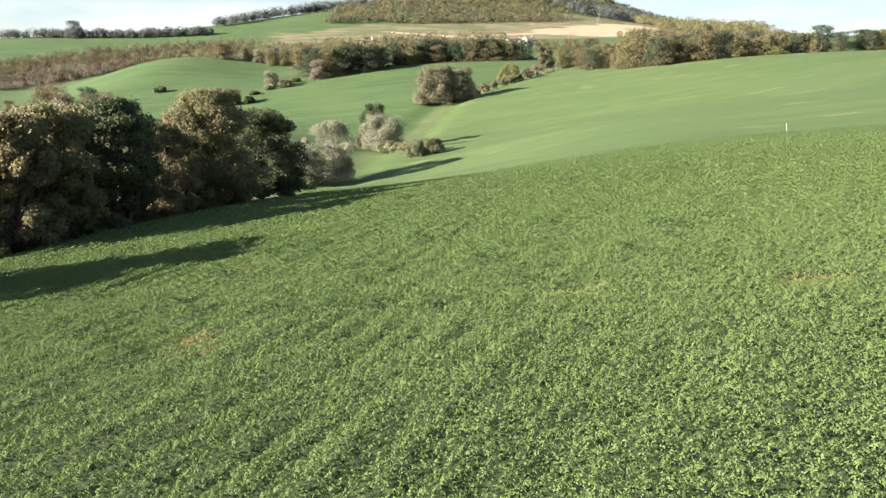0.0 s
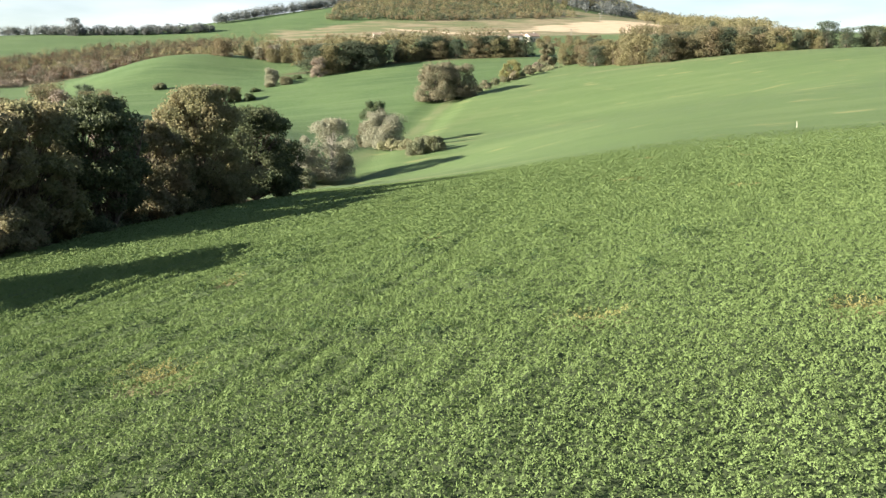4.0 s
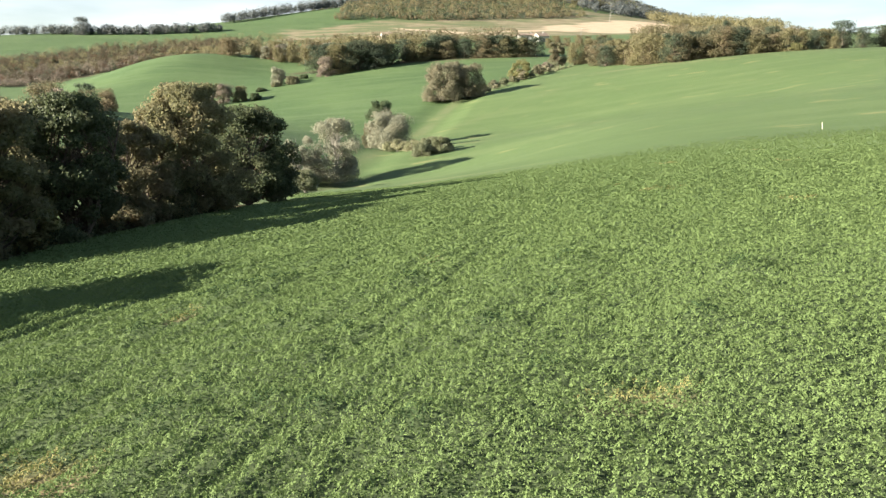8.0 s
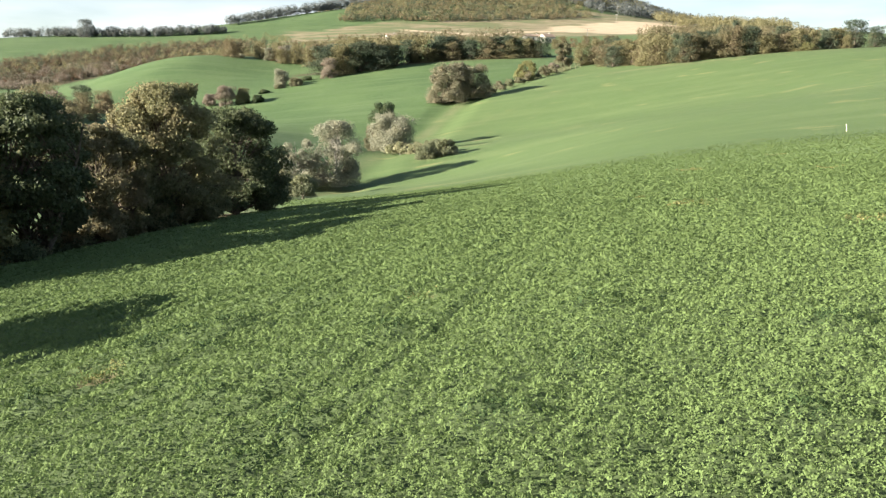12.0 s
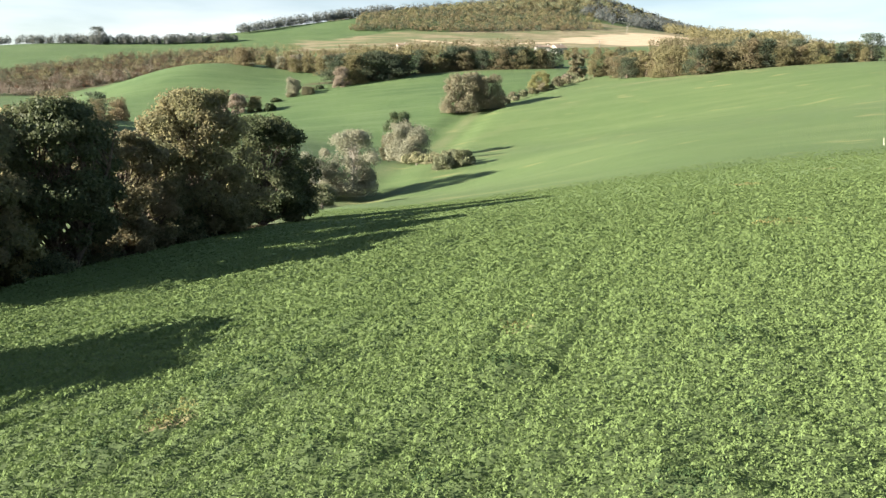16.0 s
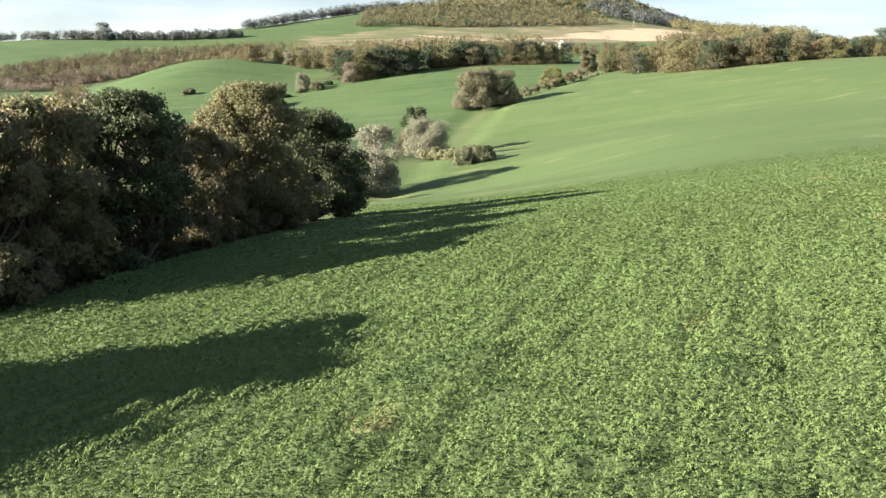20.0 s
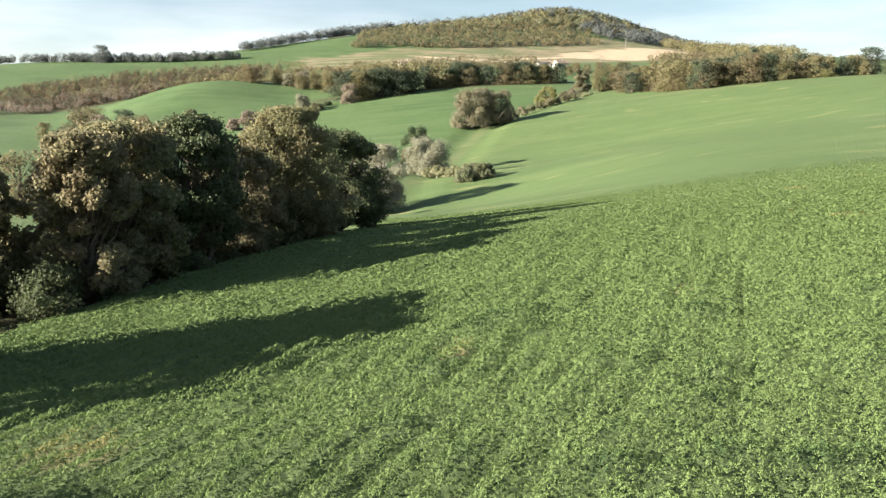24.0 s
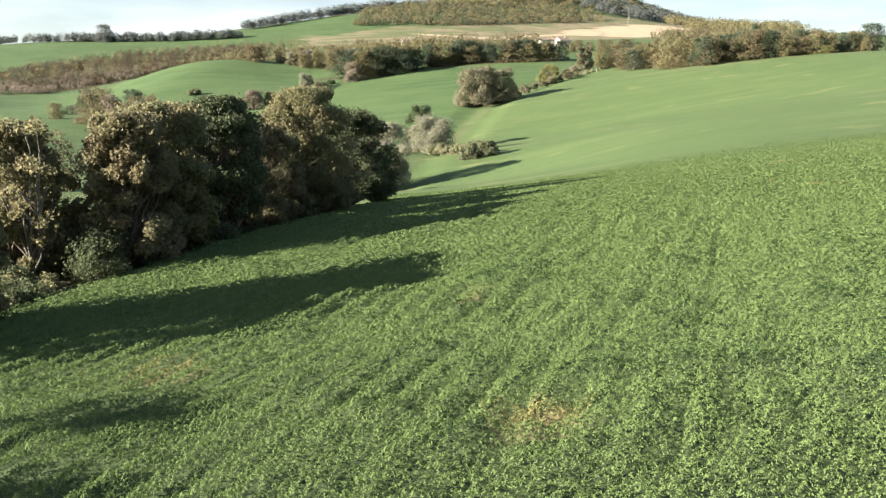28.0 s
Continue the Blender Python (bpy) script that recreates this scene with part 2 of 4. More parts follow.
def height(x, y):
    x, y = np.asarray(x, float), np.asarray(y, float)
    z = 4.1944 + 0.0656 * 900 * np.tanh(x / 900) + 0.0010 * 1300 * np.tanh(y / 1300)
    for cx, cy, reach, h in NEAR_LAND + VALLEY + HILLS:
        z = z + h * np.exp(-((x - cx) ** 2 + (y - cy) ** 2) / reach ** 2)
    return z


def z_at(x, y):
    return float(height(x, y))


# ---- mesh helpers ----
def mesh_of(name, verts, faces, mat, smooth=False):
    """A mesh from an array of corners and an array of faces that all have three, or all have four, corners."""
    me = bpy.data.meshes.new(name)
    faces = np.asarray(faces, np.int32)
    count, sides = faces.shape
    me.vertices.add(len(verts))
    me.vertices.foreach_set("co", np.ascontiguousarray(verts, np.float32).ravel())
    me.loops.add(count * sides)
    me.loops.foreach_set("vertex_index", faces.ravel())
    me.polygons.add(count)
    me.polygons.foreach_set("loop_start", np.arange(0, count * sides, sides, dtype=np.int32))
    if smooth:
        me.polygons.foreach_set("use_smooth", np.ones(count, bool))
    me.update(calc_edges=True)
    me.materials.append(mat)
    return me


def part(name, me, parent, label=""):
    ob = new(name, me)
    ob.parent = parent
    return tagged(ob, label) if label else ob


def bm_part(name, bm, mat, parent, label=""):
    me = bpy.data.meshes.new(name)
    bm.to_mesh(me)
    bm.free()
    me.materials.append(mat)
    return part(name, me, parent, label)


def thing(name, x, y, label, category, group="", sink=0.0, z=None):
    ob = new(name)
    ob.empty_display_size = 0.3
    ob.location = (x, y, (z_at(x, y) if z is None else z) - sink)
    return tagged(ob, label, category, group)


def box(bm, cx, cy, cz, sx, sy, sz, bevel=0.0):
    made = bmesh.ops.create_cube(bm, size=1.0, matrix=Matrix.Translation((cx, cy, cz)) @ Matrix.Diagonal((sx, sy, sz, 1)))
    if bevel:
        edges = list({e for v in made["verts"] for e in v.link_edges})
        bmesh.ops.bevel(bm, geom=edges, offset=bevel, segments=1, affect="EDGES")


def blades(rng, centres, facing, size, long=1.5, spread=0.9):
    """One four-cornered leaf at each centre, turned about at random round the way it faces."""
    n = len(centres)
    normal = facing + rng.normal(0, spread, (n, 3))
    normal /= np.linalg.norm(normal, axis=1, keepdims=True) + 1e-9
    side = np.cross(normal, rng.normal(0, 1, (n, 3)))
    side /= np.linalg.norm(side, axis=1, keepdims=True) + 1e-9
    along = np.cross(normal, side)
    s = (size * rng.uniform(0.7, 1.3, n))[:, None]
    corners = np.stack([centres - along * s * long * 0.5, centres + side * s * 0.5 - along * s * 0.1 + normal * s * 0.12,
                        centres + along * s * long * 0.5, centres - side * s * 0.5 - along * s * 0.1 + normal * s * 0.12], 1)
    return corners.reshape(-1, 3)


def slips(rng, centres, facing, size, long=1.5, spread=0.9):
    """One three-cornered leaf at each centre."""
    n = len(centres)
    normal = facing + rng.normal(0, spread, (n, 3))
    normal /= np.linalg.norm(normal, axis=1, keepdims=True) + 1e-9
    side = np.cross(normal, rng.normal(0, 1, (n, 3)))
    side /= np.linalg.norm(side, axis=1, keepdims=True) + 1e-9
    along = np.cross(normal, side)
    s = (size * rng.uniform(0.65, 1.35, n))[:, None]
    return np.stack([centres + along * s * long * 0.6, centres + side * s * 0.55 - along * s * long * 0.4, centres - side * s * 0.55 - along * s * long * 0.4], 1).reshape(-1, 3)


def thirds(verts):
    return np.arange(len(verts), dtype=np.int32).reshape(-1, 3)


def quads(verts):
    return np.arange(len(verts), dtype=np.int32).reshape(-1, 4)


def tubes(lines, sides=7):
    """Tapered round limbs along lines of (x, y, z, radius) points, as one mesh's corners and faces."""
    verts, faces = [], []
    for line in lines:
        line = np.asarray(line, float)
        base = len(verts)
        for i, (x, y, z, r) in enumerate(line):
            d = line[min(i + 1, len(line) - 1), :3] - line[max(i - 1, 0), :3]
            d = d / (np.linalg.norm(d) + 1e-9)
            u = np.cross(d, (0.3, 1, 0.1)); u /= np.linalg.norm(u)
            w = np.cross(d, u)
            for k in range(sides):
                a = 2 * math.pi * k / sides
                verts.append(np.array((x, y, z)) + (u * math.cos(a) + w * math.sin(a)) * r * (1 + 0.12 * math.sin(3 * a + i)))
        for i in range(len(line) - 1):
            for k in range(sides):
                a, b = base + i * sides + k, base + i * sides + (k + 1) % sides
                faces.append((a, b, b + sides, a + sides))
    return np.array(verts), np.array(faces)


def tree_meshes(seed, tall, wide, leaf, bark, clumps=38, leaves=260, size=0.16, bare=0.18, stems=1, droop=0.0, clump=0.17, low=None, deep=None):
    """A trunk with limbs, and a crown of leafy clumps held at the limbs' ends, with gaps between them."""
    rng = np.random.default_rng(seed)
    deep = deep or wide
    low = bare if low is None else low
    lines, ends = [], []
    for s in range(stems):
        lean = rng.normal(0, 0.05 + 0.05 * (stems > 1), 2) * tall
        foot = rng.normal(0, 0.03, 2) * wide * (stems > 1)
        r = tall * 0.021 / math.sqrt(stems) + 0.03
        top = tall * rng.uniform(0.78, 0.92)
        trunk = [(foot[0] + lean[0] * q + rng.normal(0, 0.012) * tall * (0 < q < 1), foot[1] + lean[1] * q + rng.normal(0, 0.012) * tall * (0 < q < 1),
                  top * q - 0.25 * (q == 0), r * (1.25 - q * 1.1)) for q in (0, 0.06, 0.25, 0.5, 0.75, 1.0)]
        lines.append(trunk)
    for k in range(clumps):
        q = rng.uniform(0, 1) ** 1.2
        a = rng.uniform(0, 2 * math.pi)
        h = low + (1 - low) * q
        belly = (1 - abs(2 * (0.30 + 0.66 * q) - 1) ** 2.4) ** 0.6
        out = 1.18 * belly * rng.uniform(0.2, 1.0) ** 0.45 * (0.86 + 0.25 * math.sin(a * 2 + seed) * math.cos(a + 3 * seed))
        rad = clump * rng.uniform(0.65, 1.25)
        ends.append((math.cos(a) * out * wide * (0.5 - rad * 0.6), math.sin(a) * out * deep * (0.5 - rad * 0.6),
                     tall * min(h, 1 - rad * 0.55), rad * wide * 0.85))
    for k, (x, y, z, rad) in enumerate(ends):
        trunk = lines[k % stems]
        start = max(0.1 * tall, z * rng.uniform(0.45, 0.75))
        q = min(start / trunk[-1][2], 1.0) * (len(trunk) - 1)
        i = min(int(q), len(trunk) - 2)
        p = np.array(trunk[i]) * (1 - (q - i)) + np.array(trunk[i + 1]) * (q - i)
        mid = (p[:3] * 0.5 + np.array((x, y, z)) * 0.5) + np.array((0, 0, 0.04 * tall))
        lines.append([(p[0], p[1], p[2], p[3] * 0.42), (*(mid + rng.normal(0, 0.02, 3) * tall), p[3] * 0.22 + 0.008), (x, y, z, 0.008 + 0.001 * tall)])
    verts, faces = tubes(lines, 7)
    wood = mesh_of("trunk", verts, faces, bark, True)
    spots, facing = [], []
    for x, y, z, rad in ends:
        m = int(leaves * rng.uniform(0.7, 1.3))
        d = rng.normal(0, 1, (m, 3))
        d /= np.linalg.norm(d, axis=1, keepdims=True)
        reach = rng.uniform(0.08, 1.0, m) ** 0.38
        lump = 1 + 0.35 * np.sin(d[:, 0] * 5 + x) * np.sin(d[:, 1] * 5 + y) * np.sin(d[:, 2] * 4 + z)
        p = d * (reach * lump)[:, None] * rad * np.array((1, 1, 0.8))
        p[:, 2] -= droop * tall * rng.uniform(0, 1, m) * (reach > 0.6)
        spots.append(p + np.array((x, y, z)))
        facing.append(d + np.array((0, 0, 0.35)))
    spots, facing = np.concatenate(spots), np.concatenate(facing)
    spots[:, 2] = np.maximum(spots[:, 2], 0.12)
    v = slips(rng, spots, facing, size, 1.4)
    return wood, mesh_of("crown", v, thirds(v), leaf)


def tree(x, y, label, category="tree", group="", sink=0.1, name="tree", **shape):
    wood, crown = tree_meshes(**shape)
    ob = thing(name, x, y, label, category, group, sink)
    part("trunk", wood, ob)
    part("crown", crown, ob)
    return ob


# ---- ground: one sheet to the horizon ----
def lines_of(*runs):
    at = []
    for a, b, step in runs:
        at += list(np.arange(a, b, step))
    return np.array(at + [runs[-1][1]])


def ellipse(x, y, cx, cy, rx, ry, turn=0.0, edge=0.25):
    c, s = math.cos(turn), math.sin(turn)
    u, w = ((x - cx) * c + (y - cy) * s) / rx, (-(x - cx) * s + (y - cy) * c) / ry
    r = np.sqrt(u * u + w * w) + 0.10 * np.sin(x * 0.11 + 1.7 * np.sin(y * 0.07)) + 0.06 * np.sin(y * 0.31 + x * 0.17)
    return np.clip((1 - r) / edge + 0.5, 0, 1)


def near_line(x, y, points, width):
    """1 along a line of points, falling to 0 at that width from it."""
    best = np.full(np.shape(x), 1e9)
    for (ax, ay), (bx, by) in zip(points, points[1:]):
        q = np.clip(((x - ax) * (bx - ax) + (y - ay) * (by - ay)) / ((bx - ax) ** 2 + (by - ay) ** 2), 0, 1)
        best = np.minimum(best, np.hypot(x - ax - q * (bx - ax), y - ay - q * (by - ay)))
    return np.clip(1.6 - 1.6 * best / width, 0, 1)


TREE_ROW = [(-36, 5), (-31, 15), (-26.5, 24), (-24, 32), (-22.5, 39), (-21.3, 46), (-20, 53), (-18.3, 60), (-17.3, 65), (-15.4, 74)]
DITCH = [(-15.4, 74), (-24, 110), (-21, 150), (-14, 205), (-9, 240), (2, 288), (25, 330), (43, 360), (60, 390)]
gx = lines_of((-2600, -700, 100), (-700, -420, 20), (-420, -60, 5), (-60, 60, 1.5), (60, 260, 5), (260, 700, 20), (700, 2600, 100))
gy = lines_of((-2500, -200, 100), (-200, 0, 10), (0, 120, 1.5), (120, 960, 4.5), (960, 1300, 12), (1300, 3400, 75))
X, Y = np.meshgrid(gx, gy)
gz = height(X, Y)
gullied = near_line(X, Y, DITCH, 9.0) * (Y > 74)
gz = gz - 0.9 * gullied
nx, ny = len(gx), len(gy)
idx = np.arange(nx * ny).reshape(ny, nx)
gf = np.stack([idx[:-1, :-1], idx[:-1, 1:], idx[1:, 1:], idx[1:, :-1]], -1).reshape(-1, 4)
ground_mesh = mesh_of("ground", np.stack([X, Y, gz], -1).reshape(-1, 3), gf, FIELD, True)
ground = tagged(new("ground", ground_mesh), "rolling green lucerne fields with dry and tilled strips far off", "field", kind="structure")
dry = np.maximum.reduce([ellipse(X, Y, 15, 715, 150, 80, 0.10, 0.12), ellipse(X, Y, 120, 770, 120, 110, 0.15, 0.1), ellipse(X, Y, -60, 690, 75, 55, 0.0, 0.15),
                         0.25 * near_line(X, Y, DITCH, 2.5), 0.10 * near_line(X, Y, [(-6, 233), (20, 262), (36, 280)], 2.5),
                         0.35 * near_line(X, Y, [(50, 308), (80, 296), (150, 293), (200, 294)], 3.5)])
soil = np.maximum.reduce([ellipse(X, Y, 152, 752, 46, 62, -0.35, 0.1), ellipse(X, Y, 92, 742, 16, 30, 0.0, 0.2), ellipse(X, Y, 20, 672, 9, 46, 0.75, 0.3),
                          ellipse(X, Y, -56, 655, 16, 26, 0.3, 0.2), ellipse(X, Y, -5, 700, 5, 60, 0.9, 0.3), ellipse(X, Y, 60, 715, 8, 50, -1.1, 0.3)])
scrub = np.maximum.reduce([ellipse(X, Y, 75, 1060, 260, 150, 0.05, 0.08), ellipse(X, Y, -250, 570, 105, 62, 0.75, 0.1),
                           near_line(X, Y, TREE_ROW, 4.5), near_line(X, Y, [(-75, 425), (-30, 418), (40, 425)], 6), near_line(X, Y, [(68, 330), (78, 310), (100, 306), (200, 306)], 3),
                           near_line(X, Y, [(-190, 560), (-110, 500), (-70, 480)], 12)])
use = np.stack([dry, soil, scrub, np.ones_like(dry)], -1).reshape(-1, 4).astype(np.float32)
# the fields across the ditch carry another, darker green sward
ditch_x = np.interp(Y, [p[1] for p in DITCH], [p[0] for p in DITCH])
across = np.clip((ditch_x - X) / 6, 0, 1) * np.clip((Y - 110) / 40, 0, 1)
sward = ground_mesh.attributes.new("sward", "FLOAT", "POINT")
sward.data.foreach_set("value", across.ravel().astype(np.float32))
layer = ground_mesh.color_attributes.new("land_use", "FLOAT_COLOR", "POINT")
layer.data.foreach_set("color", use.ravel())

# ---- the lucerne crop on the near slope ----
# yellowed, thin places: x, y, half-width across, half-width away, how far gone
PATCHES = [(7.4, 16.8, 0.8, 0.6, 1.0), (2.85, 18.2, 0.8, 0.6, 0.6), (-5.3, 17.7, 1.3, 0.8, 0.75), (8.4, 40.2, 1.0, 0.9, 0.7), (10.9, 33.2, 0.7, 0.7, 0.5), (7.7, 43.8, 0.6, 0.7, 0.5), (-6.4, 27.3, 0.55, 0.5, 0.8),
           (-0.35, 30.6, 0.4, 0.35, 0.7), (-13.2, 23.0, 1.6, 0.8, 0.6), (-5.3, 17.3, 0.5, 0.4, 0.9), (13.0, 58.0, 0.9, 2.0, 0.6), (22.0, 70.0, 0.8, 2.0, 0.6), (16.5, 49.0, 0.6, 1.0, 0.6)]
# rank dark tufts: x, y, radius
TUFTS = [(-5.3, 29.2, 0.55), (-4.7, 30.1, 0.45), (-6.0, 28.6, 0.4), (-0.8, 27.4, 0.4), (-2.6, 19.4, 0.38), (-2.2, 21.6, 0.28), (-1.8, 23.0, 0.25), (-6.8, 25.6, 0.35), (-4.4, 27.8, 0.3),
         (1.0, 22.2, 0.35), (4.5, 21.0, 0.35), (-0.2, 17.6, 0.4), (6.2, 24.5, 0.35), (-9.4, 20.4, 0.45), (-6.6, 16.9, 0.4), (3.0, 27.5, 0.3), (-3.4, 24.6, 0.3), (-1.74, 18.8, 0.32), (-4.2, 19.3, 0.35), (-3.9, 20.5, 0.22), (-5.9, 28.5, 0.4), (-6.2, 20.3, 0.3), (-1.1, 18.8, 0.25), (-3.5, 19.0, 0.2), (-8.0, 18.6, 0.35), (-7.4, 22.0, 0.3), (-10.5, 24.5, 0.4), (2.4, 24.2, 0.25), (1.7, 19.4, 0.3)]


def bare_share(x, y):
    """How thin the crop is: near 1 in the yellowed places."""
    out = np.zeros(np.shape(x))
    for cx, cy, rx, ry, gone in PATCHES:
        r = np.hypot((x - cx) / rx, (y - cy) / ry) + 0.28 * np.sin(x * 3.1 + cy) * np.sin(y * 2.7 + cx)
        out = np.maximum(out, gone * np.clip(1.4 - 1.35 * r, 0, 1))
    return out


def waves(x, y):
    """Uneven growth of the stand: drilled strips, hollows and stronger spots."""
    a = 0.5 * np.sin(1.35 * x - 0.30 * y + 1.3 * np.sin(0.35 * y)) + 0.4 * np.sin(0.55 * x + 1.1 * y + 2.0 * np.sin(0.41 * x)) + 0.35 * np.sin(2.6 * x - 1.9 * y + np.sin(1.3 * y + x))
    b = 0.4 * np.sin(4.7 * x + 2.1 * y + 1.5 * np.sin(0.8 * y)) * np.sin(3.3 * y - 1.2 * x)
    # drilled strips show most towards the tree row
    strips = np.clip(0.55 - 0.045 * (x + 4), 0.1, 0.75) * np.sin(7.4 * (x - 0.36 * y) + 0.9 * np.sin(0.7 * y)) * (0.6 + 0.4 * np.sin(0.9 * y + 0.5 * x))
    return np.clip(0.5 + 0.26 * a + 0.30 * b + 0.40 * strips, 0, 1.2)


def dice(i, j, k):
    """A repeatable number from 0 to 1 for a cell of the field."""
    q = np.sin(i * 12.9898 + j * 78.233 + k * 37.719) * 43758.5453
    return q - np.floor(q)


def plants(x, y, cell):
    """Plants as rounded clumps that crowd one another: 1 at the tallest tops, low in the gaps between."""
    i0, j0 = np.floor(x / cell), np.floor(y / cell)
    top = np.full(np.shape(x), 0.0)
    for di in (-1, 0, 1):
        for dj in (-1, 0, 1):
            i, j = i0 + di, j0 + dj
            cx, cy = (i + 0.1 + 0.8 * dice(i, j, 1)) * cell, (j + 0.1 + 0.8 * dice(i, j, 2)) * cell
            d2 = ((x - cx) ** 2 + (y - cy) ** 2) / (0.8 * cell) ** 2
            top = np.maximum(top, (0.55 + 0.45 * dice(i, j, 3)) * (1 - 0.85 * d2))
    return top


def tufted(x, y):
    out = np.zeros(np.shape(x))
    for cx, cy, r in TUFTS:
        out = np.maximum(out, np.exp(-((x - cx) ** 2 + (y - cy) ** 2) / (1.2 * r) ** 2))
    return out


def row_edge(y):
    """Where the field ends against the tree row, and past it against the ditch."""
    return np.where(y < 75, np.interp(y, [p[1] for p in TREE_ROW], [p[0] for p in TREE_ROW]) + 1.4, np.interp(y, [p[1] for p in DITCH], [p[0] for p in DITCH]) + 3.0)


def stand_height(x, y):
    """How high the stand is over the soil, without its single plants."""
    even = np.clip((y - 25) / 45, 0, 1)
    tall = 0.40 * np.clip(1.25 - 0.0075 * y, 0.28, 1) * (0.72 + (0.75 - 0.55 * even) * waves(x, y) * (1 - 0.3 * np.clip(x / 8, 0, 1)))
    # a wheel mark, pressed through the stand
    wheel = np.exp(-((x - (-2.42 + 0.325 * (y - 19.5) + 0.05 * np.sin(y * 0.8))) / 0.075) ** 2) * (y > 15) * (y < 34) * (0.3 + 0.6 * np.sin(y * 1.3) ** 2)
    sink = np.clip((104 - y) / 50, 0, 1)
    return (tall * (1 - 0.35 * wheel) * (1 - 0.35 * bare_share(x, y)) + 0.20 * tufted(x, y)) * sink ** 0.7


def in_field(x, y, edge):
    return (np.abs(x + 1.75) < 3.0 + 0.556 * y) & (x > row_edge(y) + edge)


def sprigs(y0, y1, size, seed):
    """The leafy shoots over one strip of the field, standing close."""
    r = np.random.default_rng(seed)
    # farther up the slope the stand is lower and more even
    even = min(1.0, max(0.0, ((y0 + y1) / 2 - 15) / 33))
    half, gap = 3.0 + 0.556 * y1, (3.7 - 0.9 * even) * size
    x, y = np.meshgrid(np.arange(-1.75 - half, -1.75 + half, gap), np.arange(y0, y1, gap))
    x, y = x.ravel() + r.uniform(-0.5, 0.5, x.size) * gap, y.ravel() + r.uniform(-0.5, 0.5, y.size) * gap
    keep = in_field(x, y, r.uniform(0, 0.9, len(x))) & (r.uniform(0, 1, len(x)) < (100 - y) / 52)
    x, y = x[keep], y[keep]
    n, per = len(x), 10
    sick = np.repeat(r.uniform(0, 1, n) < bare_share(x, y) * 1.15, per)
    rank = np.repeat(r.uniform(0, 1, n) < (tufted(x, y) - 0.30) * 1.2, per) & ~sick
    # the leaves of neighbouring shoots close up to one rounded clump for each plant
    x = np.repeat(x, per) + r.uniform(-0.6, 0.6, n * per) * gap
    y = np.repeat(y, per) + r.uniform(-0.6, 0.6, n * per) * gap
    cell = max(0.13, 0.0046 * (y0 + y1) / 2)
    stand, share = stand_height(x, y), plants(x, y, cell)
    deep, e = np.minimum((1.75 - 1.25 * even) * cell, 0.85 * stand), 0.12 * cell
    rise = np.stack([-deep * (plants(x + e, y, cell) - share) / e, -deep * (plants(x, y + e, cell) - share) / e, np.full(n * per, 0.75 + 0.5 * even)], -1)
    rise /= np.linalg.norm(rise, axis=1, keepdims=True)
    spots = np.stack([x, y, height(x, y) + stand - deep * (1 - share) - r.uniform(0, 0.9, n * per) ** 2 * size], -1)
    facing = rise + r.normal(0, 0.20, (n * per, 3))
    return [slips(r, spots[pick], facing[pick], size, 1.6, 0.24) for pick in (~sick & ~rank, sick, rank)]


green, sick, rank = [], [], []
for k, y0 in enumerate(np.concatenate([np.arange(7.0, 70, 3.0), np.arange(70.0, 98, 3.0)])):
    y1 = y0 + 3.0
    for batch, leaves in zip((green, sick, rank), sprigs(y0, y1, min(0.060, max(0.0190, 0.0014 * ((y0 + y1) / 2 - 8))), 40 + k)):
        batch.append(leaves)
for batch, mat, name, label in ((green, LUCERNE, "lucerne_crop", "dense bushy green lucerne plants covering the slope"), (sick, YELLOWED, "yellowed_crop", "thin yellowed lucerne in dry patches"),
                                (rank, RANK, "rank_tufts", "taller dark green tufts standing out of the lucerne")):
    v = np.concatenate(batch)
    tagged(new(name, mesh_of("crop", v, thirds(v), mat)), label, "crop", kind="stuff")
# the close inner growth under the outer leaves; its near part is coloured dark as shade
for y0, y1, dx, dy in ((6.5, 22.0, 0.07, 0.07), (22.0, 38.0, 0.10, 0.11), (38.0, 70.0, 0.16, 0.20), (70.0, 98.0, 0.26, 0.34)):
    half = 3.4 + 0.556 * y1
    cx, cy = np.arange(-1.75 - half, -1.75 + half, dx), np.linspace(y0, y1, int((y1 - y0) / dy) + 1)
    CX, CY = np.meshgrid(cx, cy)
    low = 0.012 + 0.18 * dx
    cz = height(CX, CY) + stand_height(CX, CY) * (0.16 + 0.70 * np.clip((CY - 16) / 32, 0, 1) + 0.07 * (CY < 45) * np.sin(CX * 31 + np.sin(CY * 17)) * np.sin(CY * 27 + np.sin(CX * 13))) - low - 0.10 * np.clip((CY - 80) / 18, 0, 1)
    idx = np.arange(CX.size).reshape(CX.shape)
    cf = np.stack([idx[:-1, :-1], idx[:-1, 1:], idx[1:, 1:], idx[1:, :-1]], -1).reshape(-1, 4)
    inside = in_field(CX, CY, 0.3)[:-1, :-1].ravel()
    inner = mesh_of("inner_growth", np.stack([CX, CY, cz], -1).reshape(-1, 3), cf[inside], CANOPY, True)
    for kind, share in (("thin", bare_share(CX, CY)), ("upslope", np.clip((CY - 14) / 24, 0, 1))):
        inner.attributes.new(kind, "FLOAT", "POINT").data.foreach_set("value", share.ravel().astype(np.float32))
    tagged(new("lucerne_undergrowth", inner), "inner growth of the lucerne stand with gap shade painted in", "crop", kind="stuff")


